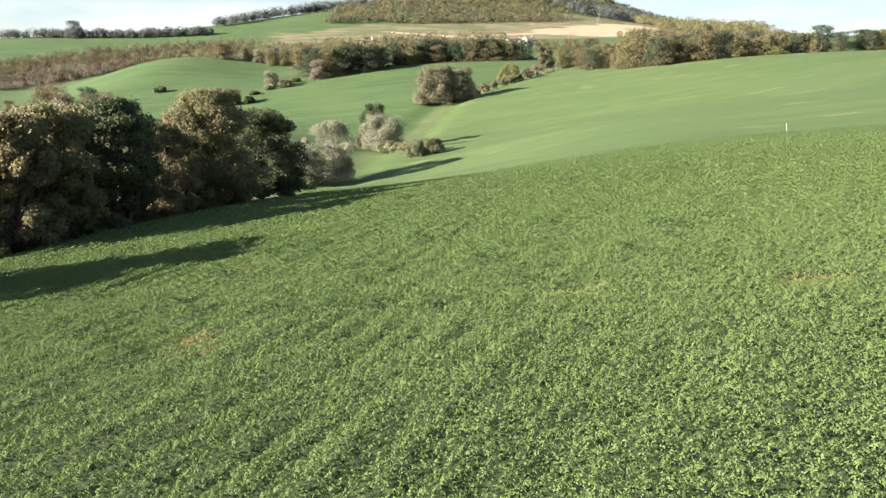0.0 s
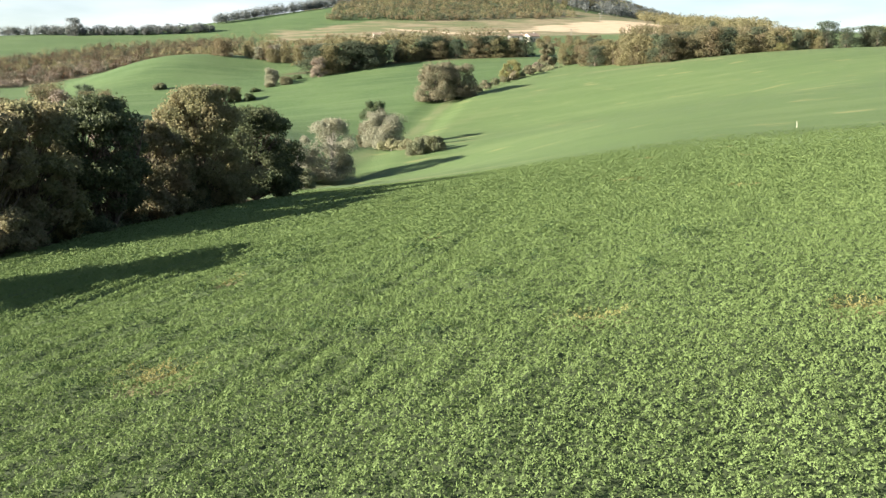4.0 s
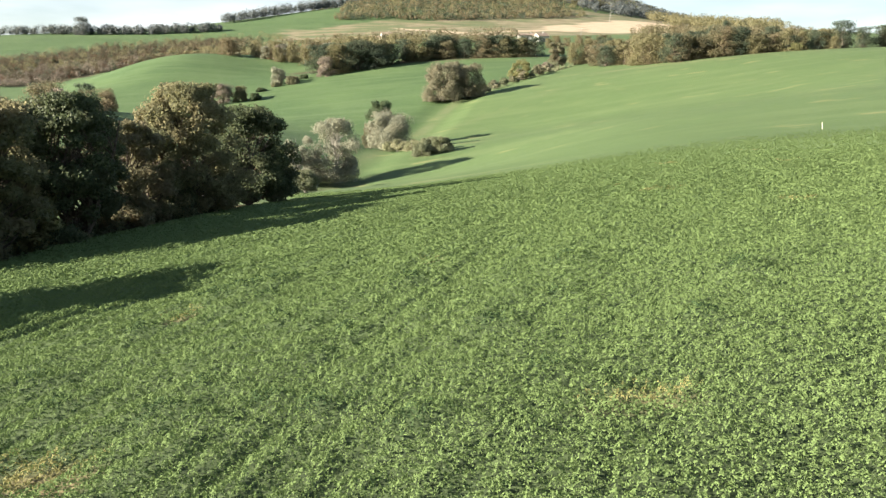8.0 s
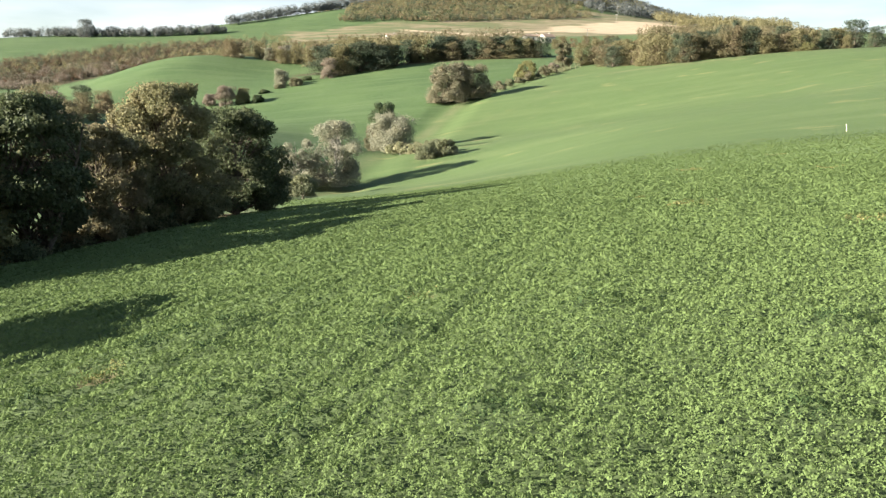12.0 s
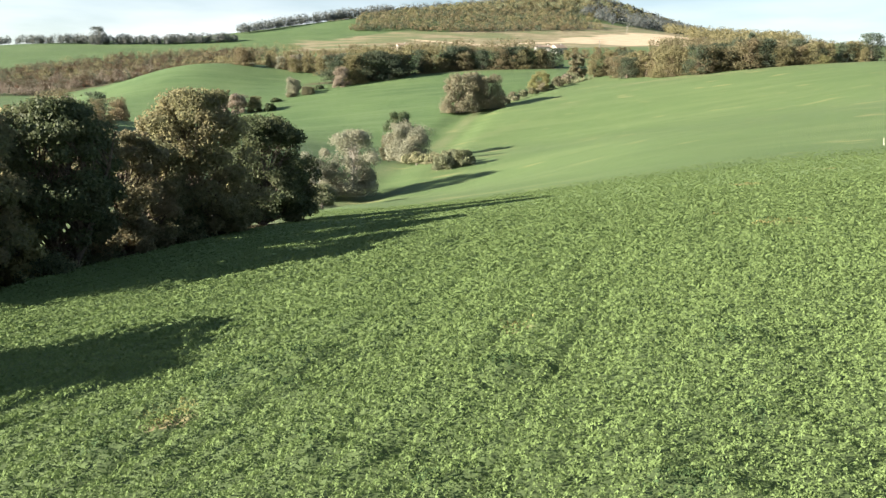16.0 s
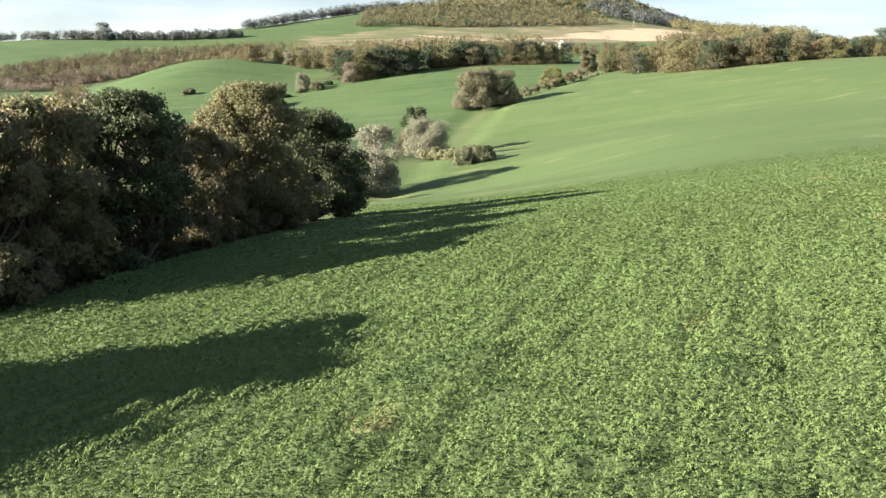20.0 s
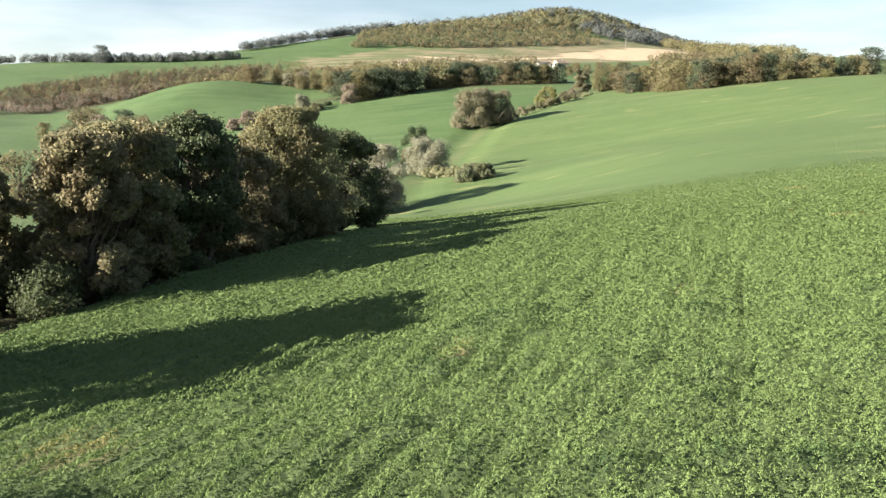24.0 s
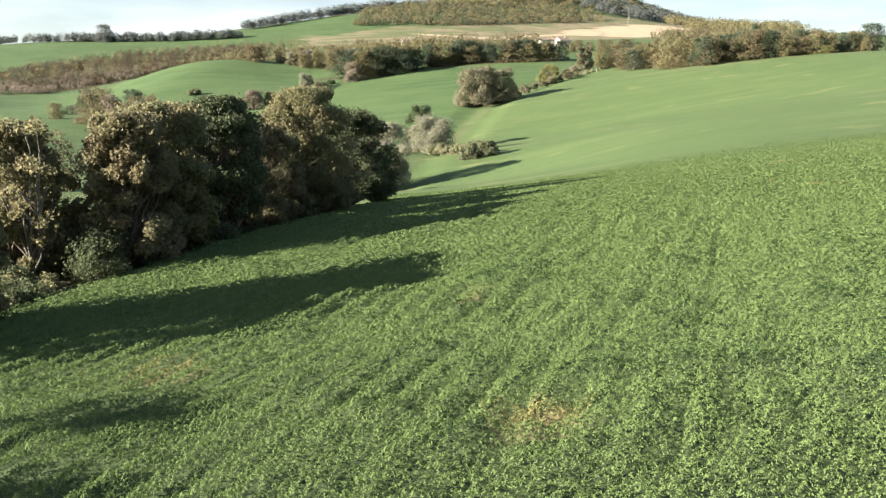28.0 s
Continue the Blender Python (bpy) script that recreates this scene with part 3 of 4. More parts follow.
# ---- the row of trees beside the field ----
OAKS = "trees of the field-edge row"
ROW = [  # x, y, height, width, kind, stems, clumps, lowest leaves
    (-35.8, 10.2, 9.2, 3.8, "oak", 2, 46, 0.11), (-34.6, 13.7, 9.0, 3.6, "russet", 2, 50, 0.11), (-27.0, 24.4, 7.0, 5.6, "oak", 2, 90, 0.06), (-25.4, 27.2, 7.6, 6.0, "russet", 2, 100, 0.06),
    (-23.8, 28.4, 6.9, 5.0, "oak", 2, 100, 0.06), (-22.3, 30.5, 6.6, 3.6, "elm", 2, 100, 0.06), (-21.6, 42.7, 7.3, 5.0, "russet", 2, 100, 0.12), (-21.4, 45.8, 7.7, 5.8, "oak", 2, 100, 0.24),
    (-20.1, 52.6, 8.1, 6.2, "dark", 2, 130, 0.22), (-23.4, 50.4, 8.0, 5.4, "oak", 2, 90, 0.30), (-19.4, 57.2, 6.6, 5.6, "russet", 2, 80, 0.10), (-18.8, 60.6, 6.4, 5.0, "oak", 2, 70, 0.08),
    (-17.6, 64.4, 9.0, 7.6, "elm", 3, 170, 0.05), (-26.2, 41.6, 7.0, 5.2, "elm", 3, 110, 0.05), (-28.3, 44.8, 7.2, 6.0, "oak", 2, 90, 0.12), (-30.6, 46.2, 7.4, 6.2, "russet", 2, 90, 0.12), (-15.5, 72.4, 7.6, 7.6, "dark", 3, 170, 0.09)]
LOOKS = {"dark": "dense deep green oak with an overhanging crown", "oak": "broad olive-green oak with browning leaves", "russet": "oak with russet brown autumn leaves", "green": "dense dark green oak with a rounded crown",
         "elm": "tall golden-olive elm with a full leafy crown", "olive": "dull olive-brown leafy tree", "silver": "silvery grey-green willow with drooping twigs", "pink": "bushy tree with bare pinkish-brown twigs",
         "red": "shrub with rust-red autumn leaves", "yellow": "yellow-leaved shrub", "willow": "brownish willow", "haze": "far haze-tinted grey-green tree on the ridge", "reed": "clump of dry yellow reeds", "grey": "grey-green cane thicket"}
for k, (x, y, tall, wide, kind, stems, clumps, low) in enumerate(ROW):
    tree(x, y, LOOKS[kind] + " in the field-edge row", "tree", OAKS, name="oak_tree", seed=100 + k, tall=tall, wide=wide, leaf=LEAF[kind], bark=BARK,
         clumps=clumps, leaves=320, size=0.14 if y < 33 else 0.115, bare=0.30, low=low, stems=stems, clump=0.125)

tree(-25.0, 40.4, "half-bare tree with grey limbs and thin olive leaves", "tree", OAKS, name="bare_tree", seed=190, tall=7.3, wide=3.8, leaf=LEAF["elm"], bark=GREY_BARK, clumps=30, leaves=60, size=0.115, bare=0.3, low=0.25, stems=2, clump=0.14)

# underwood along the foot of the row
rng = np.random.default_rng(7)
for k in range(56):
    q = k / 55 * (len(TREE_ROW) - 1)
    i = min(int(q), len(TREE_ROW) - 2)
    x = TREE_ROW[i][0] + (TREE_ROW[i + 1][0] - TREE_ROW[i][0]) * (q - i) + rng.uniform(-2.6, 0.7)
    y = TREE_ROW[i][1] + (TREE_ROW[i + 1][1] - TREE_ROW[i][1]) * (q - i) + rng.uniform(-0.8, 0.8)
    if y > 69:
        continue
    open_foot = 42 < y < 55
    kind = ("dark", "dark", "dark", "oak")[k % 4]
    tree(x, y, "low leafy undergrowth shrub at the trees' foot", "shrub", "undergrowth of the row",
         name="shrub", seed=300 + k, tall=rng.uniform(0.5, 0.8) if 31.5 < y < 38 else rng.uniform(0.8, 1.3) if open_foot else rng.uniform(1.4, 2.5), wide=rng.uniform(2.4, 3.6), leaf=LEAF[kind], bark=BARK, clumps=16, leaves=240, size=0.085, bare=0.05, low=0.05, stems=3, clump=0.22)
tree(-20.9, 49.8, "bright yellow-leaved shrub between the row's trunks", "shrub", name="yellow_shrub", seed=350, tall=2.7, wide=3.2, leaf=LEAF["yellow"], bark=BARK, clumps=18, leaves=320, size=0.15, bare=0.05, low=0.15, stems=3, clump=0.24)
tree(-24.6, 53.0, "bright yellow-leaved shrub behind the tree row", "shrub", name="yellow_shrub", seed=351, tall=3.0, wide=3.6, leaf=LEAF["yellow"], bark=BARK, clumps=18, leaves=320, size=0.15, bare=0.05, low=0.15, stems=3, clump=0.24)

# ---- trees and bushes along the ditch ----
DITCH_TREES = "trees along the ditch"
for k, (x, y, tall, wide, kind, clumps, droop, label) in enumerate([
    (-20.0, 154, 10.8, 10.5, "silver", 60, 0.05, "silvery willow with a full crown beside the ditch"),
    (-25.5, 150, 8.0, 6.5, "silver", 36, 0.05, "smaller silvery willow leaning over the reeds"),
    (-13.3, 193, 8.6, 11.2, "silver", 70, 0.06, "rounded silvery willow on the ditch bank"),
    (-17.2, 214, 11.0, 8.0, "green", 46, 0.0, "dark green tree behind the silvery willow"),
    (-18.2, 199, 5.5, 4.6, "olive", 26, 0.0, "brownish bush beside the silvery willow"),
    (-3.0, 287, 12.5, 14.0, "willow", 60, 0.03, "large weeping willow with drooping brownish twigs"),
    (5.8, 290, 10.8, 12.0, "willow", 52, 0.03, "broad brownish willow beside the larger one"),
    (1.2, 291, 12.0, 10.0, "willow", 44, 0.02, "brownish willow between two others"),
    (25.0, 330, 6.6, 9.0, "yellow", 36, 0.0, "rounded yellow-green bush on the ditch bank"),
    (33.0, 338, 3.5, 6.0, "olive", 20, 0.0, "low bush on the ditch bank"),
    (42.0, 360, 10.0, 8.5, "olive", 40, 0.0, "yellowing tree at the ditch's end"),
    (37.0, 350, 3.0, 5.0, "pink", 18, 0.0, "low pale brown bush on the ditch bank")]):
    tree(x, y, label, "tree" if tall > 5 else "bush", DITCH_TREES, name="willow_tree" if kind == "silver" else "ditch_tree", sink=0.4, seed=400 + k, tall=tall, wide=wide,
         leaf=LEAF[kind], bark=PALE_BARK if kind == "silver" else BARK, clumps=clumps, leaves=440, size=0.022 * tall ** 0.5 * (y / 150) ** 0.4 * 2.2, bare=0.14, low=0.05, stems=3, droop=droop, clump=0.17)


def reeds(x, y, across, away, tall, count, kind, label, seed):
    """A stand of upright reeds, each a bent blade."""
    r = np.random.default_rng(seed)
    px, py = x + r.normal(0, across / 2.4, count), y + r.normal(0, away / 2.4, count)
    base = height(px, py) - 0.5
    h = tall * r.uniform(0.6, 1.1, count)
    lean = r.normal(0, 0.16, (count, 2)) * h[:, None]
    w = np.stack([np.cos(r.uniform(0, 6.3, count)), np.sin(r.uniform(0, 6.3, count))], -1) * (0.028 * tall)
    p0 = np.stack([px, py, base], -1)
    p1 = p0 + np.stack([lean[:, 0] * 0.5, lean[:, 1] * 0.5, h * 0.7], -1)
    p2 = p0 + np.stack([lean[:, 0] * 1.4, lean[:, 1] * 1.4, h], -1)
    side = np.concatenate([w, np.zeros((count, 1))], 1)
    v = np.stack([p0 - side * 0.5, p1 - side, p2, p1 + side], 1).reshape(-1, 3)
    v -= np.array((x, y, 0.0))
    ob = tagged(new("reed_bed", mesh_of("reed_bed", v, quads(v), LEAF[kind])), label, "reeds", kind="stuff")
    ob.location = (x, y, 0)


for k, (x, y, tall, wide, kind) in enumerate([(-27.5, 132, 4.4, 5.5, "grey"), (-23.5, 128, 3.6, 5.0, "reed"), (-20.5, 126, 3.0, 4.5, "grey"), (-30.5, 126, 4.0, 5.0, "reed"), (-25.5, 140, 5.0, 5.0, "silver")]):
    tree(x, y, "pale grey-green cane clump at the ditch under the willow", "shrub", "cane clumps", sink=0.4, name="cane_clump", seed=700 + k, tall=tall, wide=wide, leaf=LEAF[kind], bark=PALE_BARK,
         clumps=26, leaves=220, size=0.14, bare=0.05, low=0.04, stems=4, droop=0.08, clump=0.2)
for k, (x, y, tall, wide) in enumerate(((-13.0, 186.5, 1.7, 3.6), (-11.2, 184.6, 2.3, 3.8), (-9.6, 183.8, 1.9, 3.4), (-8.2, 181.6, 2.4, 3.8), (-6.6, 180.4, 2.2, 3.4))):
    tree(x, y, "clump of pale yellow reeds along the ditch", "reeds", "reed clumps", sink=0.4, name="reed_clump", seed=740 + k, tall=tall, wide=wide, leaf=LEAF["reed"], bark=PALE_BARK,
         clumps=22, leaves=220, size=0.13, bare=0.05, low=0.04, stems=4, droop=0.05, clump=0.2)
for k, (x, y, tall, wide) in enumerate(((-4.4, 176.5, 3.2, 4.6), (-2.2, 173.0, 3.3, 5.0), (-5.8, 172.0, 2.6, 4.6))):
    tree(x, y, "grey-green cane thicket at the end of the reeds", "shrub", "cane clumps", sink=0.4, name="cane_clump", seed=720 + k, tall=tall, wide=wide, leaf=LEAF["grey"], bark=PALE_BARK,
         clumps=28, leaves=260, size=0.14, bare=0.05, low=0.04, stems=4, droop=0.06, clump=0.2)
reeds(38.0, 348, 7, 10, 2.0, 500, "reed", "dry grass at the end of the ditch", 56)

# ---- mid-distance bushes on the far fields ----
for k, (x, y, tall, wide, kind, label) in enumerate([
    (-76, 384, 7.6, 8.6, "silver", "lone silvery tree at the ditch fork"), (-127, 389, 2.7, 6.0, "grey", "lone round bush in the green field"),
    (-69, 380, 3.5, 6.0, "olive", "low bush beside the silvery tree"), (-89, 343, 8.0, 9.0, "pink", "leafless pinkish tree in the hollow"), (-83, 346, 6.0, 7.5, "oak", "brown-leaved tree in the hollow"),
    (-97, 347, 4.6, 7.0, "pink", "leafless pinkish shrub in the hollow"), (-77, 344, 3.0, 5.0, "green", "low green bush in the hollow"), (-180, 395, 4.0, 5.0, "green", "small dark bush in the green field"),
    (-79.7, 366, 1.6, 4.5, "green", "low bramble along the field edge"), (-75, 377, 1.5, 5.0, "olive", "low bramble along the field edge"), (-66.5, 396, 1.8, 5.0, "green", "low bramble along the field edge"), (-70, 390, 1.4, 4.5, "green", "low bramble along the field edge"),
    (-57, 396, 9.0, 9.0, "pink", "pale leafless bush beside the copse")]):
    tree(x, y, label, "tree" if tall > 5 else "bush", name="field_tree", sink=0.4, seed=500 + k, tall=tall, wide=wide, leaf=LEAF[kind], bark=BARK, clumps=26, leaves=420, size=0.20, bare=0.08, low=0.05, stems=2, clump=0.22)

# ---- far trees: a few grown shapes, repeated ----
SHAPES = {}
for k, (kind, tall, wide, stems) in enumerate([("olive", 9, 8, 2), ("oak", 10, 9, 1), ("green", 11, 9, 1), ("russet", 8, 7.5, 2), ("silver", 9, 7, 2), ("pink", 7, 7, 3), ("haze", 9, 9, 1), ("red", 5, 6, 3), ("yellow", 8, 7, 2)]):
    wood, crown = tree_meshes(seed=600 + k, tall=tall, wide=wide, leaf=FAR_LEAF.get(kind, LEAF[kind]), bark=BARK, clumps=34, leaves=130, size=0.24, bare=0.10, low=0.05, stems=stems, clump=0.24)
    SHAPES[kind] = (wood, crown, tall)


def far_tree(x, y, tall, kind, label, group, wide=1.0):
    wood, crown, own = SHAPES[kind]
    s = tall / own
    ob = thing("far_tree", x, y, label, "tree", group, 0.5)
    ob.scale = (s * wide, s * wide, s)
    ob.rotation_euler = (0, 0, (x * 7.3 + y * 3.1) % 6.28)
    part("trunk", wood, ob)
    part("crown", crown, ob)


def hedge(points, step, depth, talls, kinds, group, seed, label=" in a hedgerow"):
    r = np.random.default_rng(seed)
    for (ax, ay), (bx, by) in zip(points, points[1:]):
        n = max(1, int(math.hypot(bx - ax, by - ay) / step))
        for i in range(n):
            q = (i + r.uniform(0, 1)) / n
            kind = kinds[r.integers(len(kinds))]
            far_tree(ax + (bx - ax) * q + r.normal(0, depth * 0.4), ay + (by - ay) * q + r.uniform(0, depth), r.uniform(*talls), kind, LOOKS[kind] + label, group, r.uniform(1.05, 1.6))


hedge([(58, 376), (61, 352), (65, 328), (75, 303), (102, 303)], 2.6, 8, (6.5, 11), ("olive", "olive", "green", "oak"), "trees of the upper hedge", 1)
hedge([(102, 303), (150, 300), (260, 300)], 3.2, 9, (4.5, 8), ("olive", "oak", "green", "olive", "yellow"), "trees of the upper hedge", 2)
hedge([(72, 335), (90, 318), (140, 318)], 4.0, 10, (6, 9), ("olive", "oak", "green"), "trees of the upper hedge", 3)
hedge([(70, 352), (80, 335), (108, 330)], 4.0, 8, (8, 11), ("olive", "oak", "green", "olive"), "trees of the upper hedge", 13)
hedge([(-62, 402), (-50, 400), (-34, 402)], 2.2, 12, (10, 16), ("green", "green", "green", "olive"), "trees of the copse", 4, " in a copse")
hedge([(-34, 412), (0, 424), (40, 420)], 2.4, 10, (7, 12), ("green", "green", "olive", "oak"), "trees of the valley hedge", 5)
hedge([(-106, 466), (-95, 462), (-70, 455), (-55, 440)], 2.2, 14, (6, 10), ("pink", "silver", "russet", "olive"), "trees of the grey thicket", 6, " in a thicket")
hedge([(-165, 530), (-120, 522), (-85, 520)], 2.8, 8, (3, 5.5), ("silver", "oak", "olive"), "trees of the grey thicket", 7, " in a thicket")
hedge([(45, 470), (60, 500), (82, 512), (125, 518)], 6.0, 12, (4, 6), ("olive", "green", "oak"), "trees round the farmhouse", 9, " near the farmhouse")
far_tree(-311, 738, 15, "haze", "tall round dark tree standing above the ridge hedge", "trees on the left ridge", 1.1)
for x, y, tall in ((92, 318, 11.5), (97, 320, 12.5), (113, 318, 9.5), (138, 318, 10.5)):
    far_tree(x, y, tall, "green", "dark green tree rising above the hedge", "trees of the upper hedge", 0.62 if y == 320 or tall == 11.5 else 1.25)
far_tree(115, 300, 3.2, "yellow", "low yellow bush at the foot of the upper hedge", "trees of the upper hedge", 1.7)


def scatter(name, spots, talls, kind, label, seed, per=60, size=0.9):
    """A far wood or thicket as one mass of small leafy crowns."""
    r = np.random.default_rng(seed)
    spots = np.asarray(spots)
    n = len(spots)
    tall = r.uniform(*talls, n)
    d = r.normal(0, 1, (n, per, 3))
    d /= np.linalg.norm(d, axis=2, keepdims=True)
    wide = tall * r.uniform(0.36, 0.62, n)
    p = d * (wide[:, None] * r.uniform(0.6, 1.0, (n, per)))[..., None]
    p[..., 2] = p[..., 2] * (tall * 0.5 / wide)[:, None] + tall[:, None] * 0.52
    p[..., :2] += spots[:, None, :]
    p[..., 2] += height(spots[:, 0], spots[:, 1])[:, None]
    v = blades(r, p.reshape(-1, 3), d.reshape(-1, 3), size, 1.0, 0.4)
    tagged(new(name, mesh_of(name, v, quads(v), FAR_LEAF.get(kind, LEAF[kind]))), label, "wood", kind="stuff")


def along(points, count, depth, seed):
    r = np.random.default_rng(seed)
    pts = np.array(points, float)
    q = r.uniform(0, len(pts) - 1, count)
    i = np.minimum(q.astype(int), len(pts) - 2)
    return pts[i] + (pts[i + 1] - pts[i]) * (q - i)[:, None] + r.normal(0, 0.5, (count, 2)) * depth


def block(x0, x1, y0, y1, slant, count, seed):
    """A planted block with a straight lower edge that slants across the hill."""
    r = np.random.default_rng(seed)
    x = r.uniform(x0, x1, count)
    return np.stack([x, r.uniform(y0, y1, count) + slant * np.maximum(x, 0)], -1)


def spread(cx, cy, rx, ry, turn, count, seed):
    r = np.random.default_rng(seed)
    a, q = r.uniform(0, 6.283, count), r.uniform(0, 1, count) ** 0.5
    u, w = np.cos(a) * q * rx, np.sin(a) * q * ry
    return np.stack([cx + u * math.cos(turn) - w * math.sin(turn), cy + u * math.sin(turn) + w * math.cos(turn)], -1)


scatter("far_wood", spread(85, 995, 250, 80, 0.05, 520, 21), (5, 9), "olive", "olive and brown wood covering the hilltop", 22, 64, 1.3)
scatter("far_wood", spread(85, 1080, 240, 95, 0.05, 800, 23), (5, 10), "haze", "haze-tinted grey-green trees among the hilltop wood", 24, 64, 1.35)
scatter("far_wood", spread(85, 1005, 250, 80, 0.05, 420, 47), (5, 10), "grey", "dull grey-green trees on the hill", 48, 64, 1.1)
scatter("far_wood", spread(230, 930, 120, 60, 0.3, 260, 25), (8, 13), "haze", "haze-tinted grey-green wood on the hill's shoulder", 26, 64, 1.3)
for n, (kind, count, talls, shift, label) in enumerate([("red", 190, (2, 5), 0, "rust-red autumn scrub on the slope"), ("rust", 330, (2.5, 7), 12, "brown scrub on the slope"), ("olive", 230, (3, 7.5), 34, "olive scrub on the slope"),
                                                        ("green", 260, (3, 6.5), 20, "dark green bushes among the scrub"), ("rust", 200, (3, 8), 18, "dull rust-brown scrub on the slope")]):
    scatter("thicket", spread(-246 + shift, 572 + shift, 108, 58, 0.75, count, 27 + n), talls, kind, label, 70 + n, 110, 0.46)
scatter("pale_thicket", spread(-246, 522, 62, 26, 0.75, 190, 31), (3, 6), "pink", "pale leafless scrub along the foot of the slope", 32, 110, 0.40)
scatter("hill_orchard", block(-106, 115, 784, 945, 0.30, 560, 49), (3.5, 7.5), "green", "dark green trees among the orchard rows", 50, 46, 0.8)
scatter("hill_orchard", block(-106, 105, 784, 940, 0.30, 620, 43), (3.5, 6.5), "russet", "rows of brown orchard trees on the hillside", 44, 46, 0.85)
scatter("hill_orchard", block(-106, 125, 790, 950, 0.30, 600, 45), (3.5, 7.5), "olive", "olive-brown orchard trees on the hillside", 46, 46, 0.85)
scatter("ridge_trees", along([(-420, 758), (-330, 744), (-260, 738), (-195, 748)], 260, 5, 33), (4, 9), "haze", "dense haze-tinted grey-green trees along the left ridge", 34, 100, 0.8)
scatter("ridge_trees", along([(-210, 808), (-160, 868), (-125, 900)], 120, 7, 35), (6, 12), "haze", "haze-tinted grey-green trees along the middle ridge", 36, 100, 0.9)
scatter("ridge_trees", along([(-125, 905), (-60, 960), (20, 1010)], 130, 8, 37), (6, 13), "haze", "haze-tinted grey-green trees along the hill's skyline", 38, 90, 1.0)
scatter("scrub_belt", along([(-190, 600), (-120, 575), (-70, 555), (-20, 545), (40, 555)], 150, 16, 39), (4, 10), "oak", "belt of mixed brown and green trees", 40, 100, 0.8)
scatter("scrub_belt", along([(-190, 590), (-120, 565), (-70, 545), (-20, 535)], 90, 14, 41), (4, 8), "olive", "belt of yellowing trees", 42, 100, 0.8)

scatter("shoulder_wood", spread(235, 810, 55, 120, 0.0, 260, 61), (6, 11), "olive", "olive-green wood beside the tilled field", 62, 90, 0.9)
scatter("shoulder_wood", spread(182, 610, 62, 50, 0.0, 150, 63), (5, 9), "oak", "mixed wood behind the upper hedge", 64, 110, 0.75)
for k in range(9):
    q = (k + 0.5) / 9
    x, y = 9 + 33 * q, 297 + 60 * q
    tree(x, y, "low brownish shrub on the ditch bank", "shrub", "ditch shrubs", sink=0.4, name="bank_shrub", seed=800 + k, tall=1.6 + 1.3 * ((k * 37) % 10) / 10, wide=4.5, leaf=LEAF[("olive", "willow", "grey")[k % 3]], bark=BARK,
         clumps=14, leaves=110, size=0.22, bare=0.05, low=0.04, stems=3, clump=0.26)

# ---- shrubs in the hollow behind the tree row ----
rng = np.random.default_rng(9)
for k in range(26):
    q = rng.uniform(0, 1)
    x, y = -36 - 60 * q + rng.uniform(-9, 9), 92 + 120 * q + rng.uniform(-15, 15)
    kind = ("russet", "oak", "pink", "olive", "green", "oak")[int(rng.integers(6))]
    if x > -66 and y > 125:
        continue
    far_tree(x, y, rng.uniform(3.5, 7.5), kind, LOOKS[kind] + " in the hollow", "bushes of the hollow", 1.1)

# brown scrub climbing out of the hollow behind the row
for k in range(34):
    q = rng.uniform(0, 1)
    x, y = -62 - 70 * q + rng.uniform(-6, 6), 150 + 150 * q + rng.uniform(-10, 10)
    kind = ("russet", "oak", "russet", "pink", "olive", "green")[k % 6]
    far_tree(x, y, max(3.0, rng.uniform(2.2, 5.2) + q * 6.0 - 1.5 - 0.45 * z_at(x, y)), kind, LOOKS[kind] + " in the hollow", "bushes of the hollow", 1.3)
far_tree(-157, 333, 7.5, "green", "rounded dark bush standing alone above the hollow", "bushes of the hollow", 1.7)

# ---- farmhouse, poles and the field marker ----
WALL = plain_material("pale_plaster", (0.38, 0.36, 0.32), (0.47, 0.45, 0.40), 0.8, 0.9, 0.2)
TILE = plain_material("roof_tile", (0.26, 0.19, 0.14), (0.36, 0.28, 0.21), 1.5, 0.85, 0.4)
WHITE = plain_material("white_paint", (0.60, 0.59, 0.55), (0.70, 0.69, 0.66), 6.0, 0.6, 0.1)
CREAM = plain_material("weathered_cream_plastic", (0.42, 0.40, 0.31), (0.52, 0.50, 0.40), 6.0, 0.6, 0.1)
GREYWOOD = plain_material("weathered_wood", (0.20, 0.17, 0.13), (0.32, 0.28, 0.22), 4.0, 0.9, 0.4)
GLASS, gn, gl, gb = material("dark_window_glass", 0.08)
gb.inputs["Base Color"].default_value = (0.02, 0.025, 0.03, 1)
CONCRETE = plain_material("pole_concrete", (0.16, 0.155, 0.14), (0.24, 0.23, 0.21), 3.0, 0.85, 0.2)


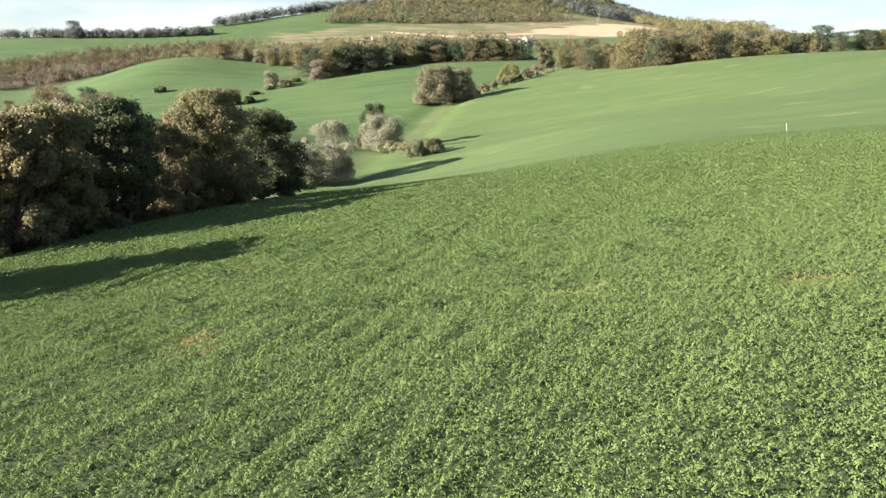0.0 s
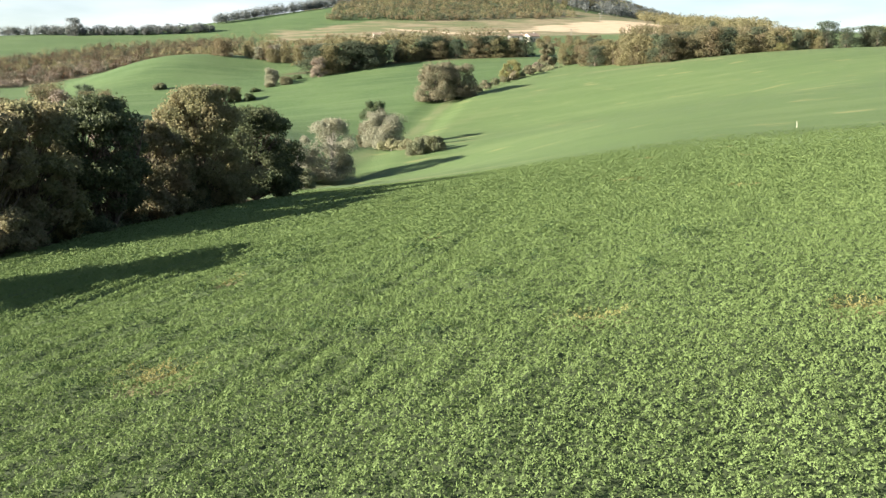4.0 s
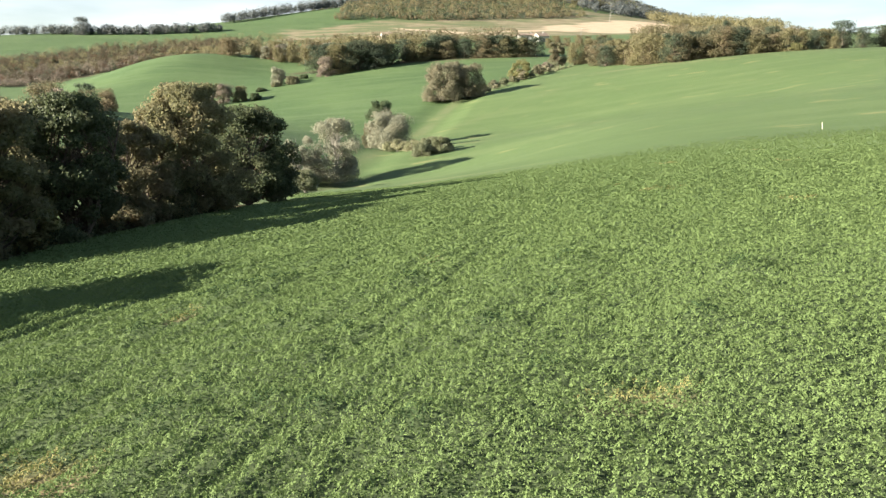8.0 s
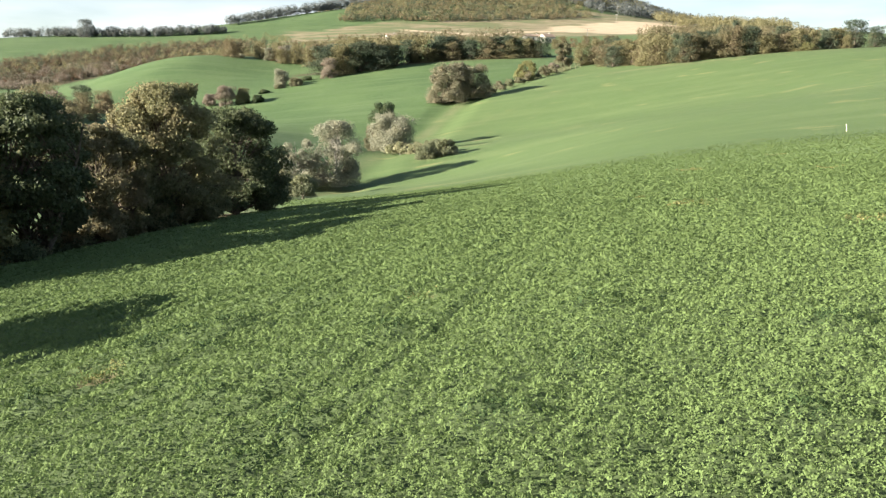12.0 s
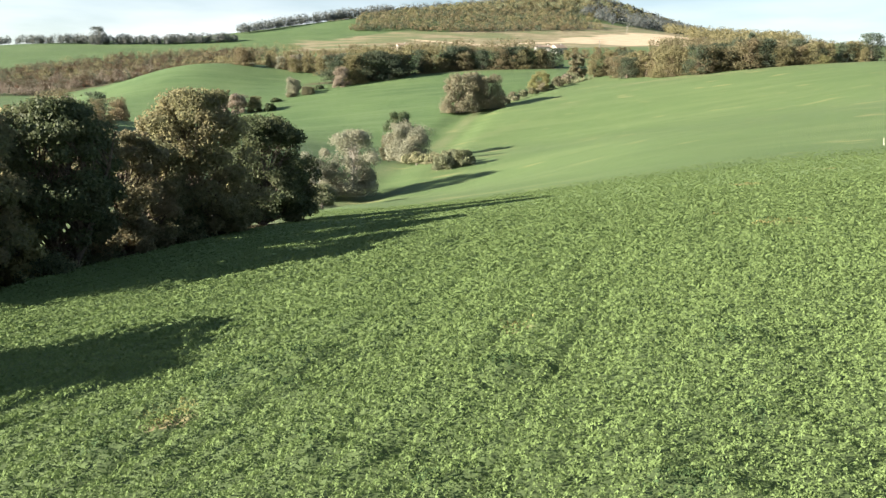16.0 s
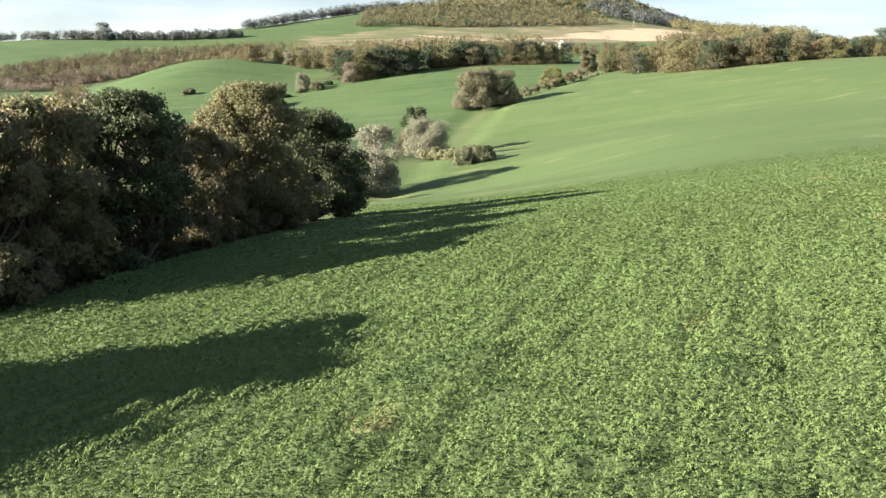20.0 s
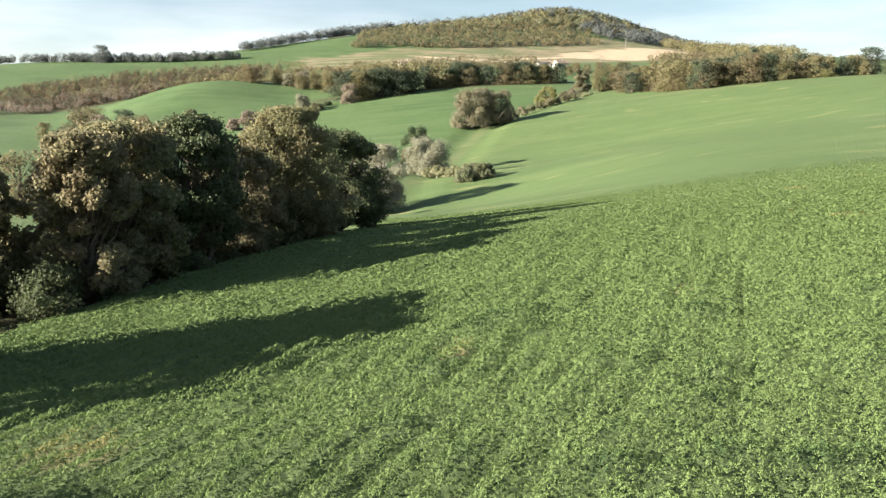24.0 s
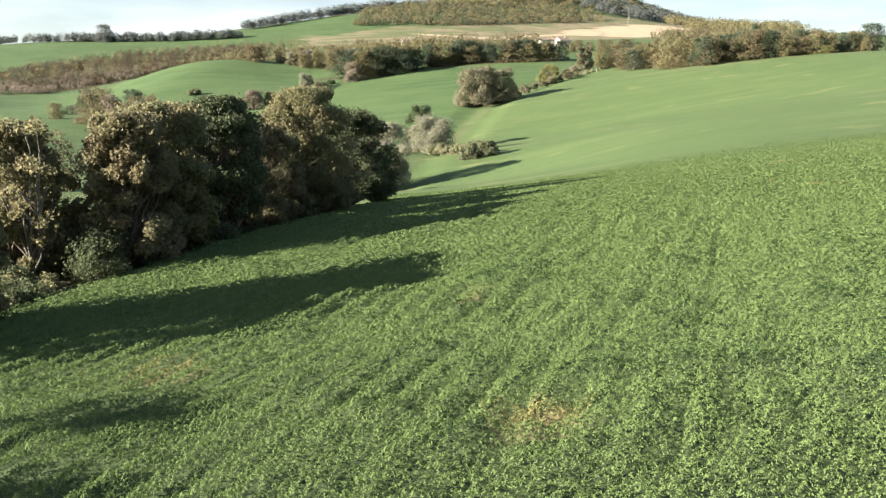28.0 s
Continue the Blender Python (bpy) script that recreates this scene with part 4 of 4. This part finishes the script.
def farmhouse(x, y, across, deep, eaves, ridge, label, turn=0.0):
    ob = thing("farmhouse", x, y, label, "house", sink=0.6)
    ob.rotation_euler = (0, 0, turn)
    bm = bmesh.new()
    box(bm, 0, 0, eaves / 2, across, deep, eaves)
    for s in (-1, 1):
        a = bm.verts.new((s * across / 2, -deep / 2, eaves)); b = bm.verts.new((s * across / 2, deep / 2, eaves)); c = bm.verts.new((s * across / 2, 0, ridge))
        bm.faces.new((a, b, c))
    bm_part("wall", bm, WALL, ob)
    for s in (-1, 1):
        bm = bmesh.new()
        slope = math.atan2(ridge - eaves, deep / 2)
        long = (deep / 2 + 0.5) / math.cos(slope)
        box(bm, 0, 0, 0, across + 0.8, long, 0.22, 0.03)
        bmesh.ops.transform(bm, verts=bm.verts, matrix=Matrix.Translation((0, s * (deep / 4 + 0.2), (eaves + ridge) / 2 + 0.05)) @ Matrix.Rotation(-s * slope, 4, "X"))
        bm_part("roof", bm, TILE, ob)
    bm = bmesh.new()
    box(bm, across * 0.25, 0.6, ridge + 0.3, 0.7, 0.7, 1.4, 0.05)
    bm_part("chimney", bm, WALL, ob)
    for storey in range(2 if eaves > 4 else 1):
        for i in range(3):
            bm = bmesh.new()
            box(bm, (i - 1) * across * 0.3, -deep / 2 - 0.01, 1.7 + storey * 2.8, 1.0, 0.10, 1.3)
            w = bm_part("window", bm, GREYWOOD, ob)
            bm = bmesh.new()
            box(bm, (i - 1) * across * 0.3, -deep / 2 - 0.05, 1.7 + storey * 2.8, 0.8, 0.06, 1.1)
            bm_part("pane", bm, GLASS, w)


farmhouse(53, 534, 7.5, 6, 3.6, 5.4, "white plastered farmhouse with a tiled gable roof", 0.5)
farmhouse(46, 556, 11, 8, 3.0, 4.3, "long farm building with a brown tiled roof", 0.1)
farmhouse(-48, 640, 8, 6, 3.4, 5.0, "small white shed among the trees", 0.3)


def power_pole(x, y, tall, label):
    ob = thing("power_pole", x, y, label, "pole", "power poles", 0.4)
    v, f = tubes([[(0, 0, 0, 0.15), (0, 0, tall * 0.5, 0.12), (0, 0, tall, 0.09)]], 10)
    part("pole", mesh_of("pole", v, f, CONCRETE, True), ob)
    bm = bmesh.new()
    box(bm, 0, 0, tall - 0.6, 1.8, 0.14, 0.14, 0.02)
    arm = bm_part("cross_arm", bm, GREYWOOD, ob)
    for i in (-0.75, 0, 0.75):
        bm = bmesh.new()
        bmesh.ops.create_cone(bm, cap_ends=True, segments=8, radius1=0.07, radius2=0.04, depth=0.28, matrix=Matrix.Translation((i, 0, tall - 0.4)))
        bm_part("insulator", bm, WHITE, arm)


power_pole(73, 508, 9.5, "pale concrete power pole beside the farm track")
power_pole(149, 840, 12, "tall power pole on the tilled hillside")
power_pole(141, 800, 8, "power pole on the tilled hillside")

marker = thing("marker_post", 39.3, 98.4, "weathered cream plastic marker post standing in the lucerne", "post", sink=0.08)
v, f = tubes([[(0, 0, 0, 0.040), (-0.03, 0, 0.5, 0.030), (-0.06, 0, 0.80, 0.028), (-0.06, 0, 0.82, 0.0)]], 10)
part("stake", mesh_of("stake", v, f, CREAM, True), marker)
bm = bmesh.new()
box(bm, -0.055, 0, 0.72, 0.075, 0.04, 0.15, 0.012)
bm_part("plate", bm, CREAM, marker)
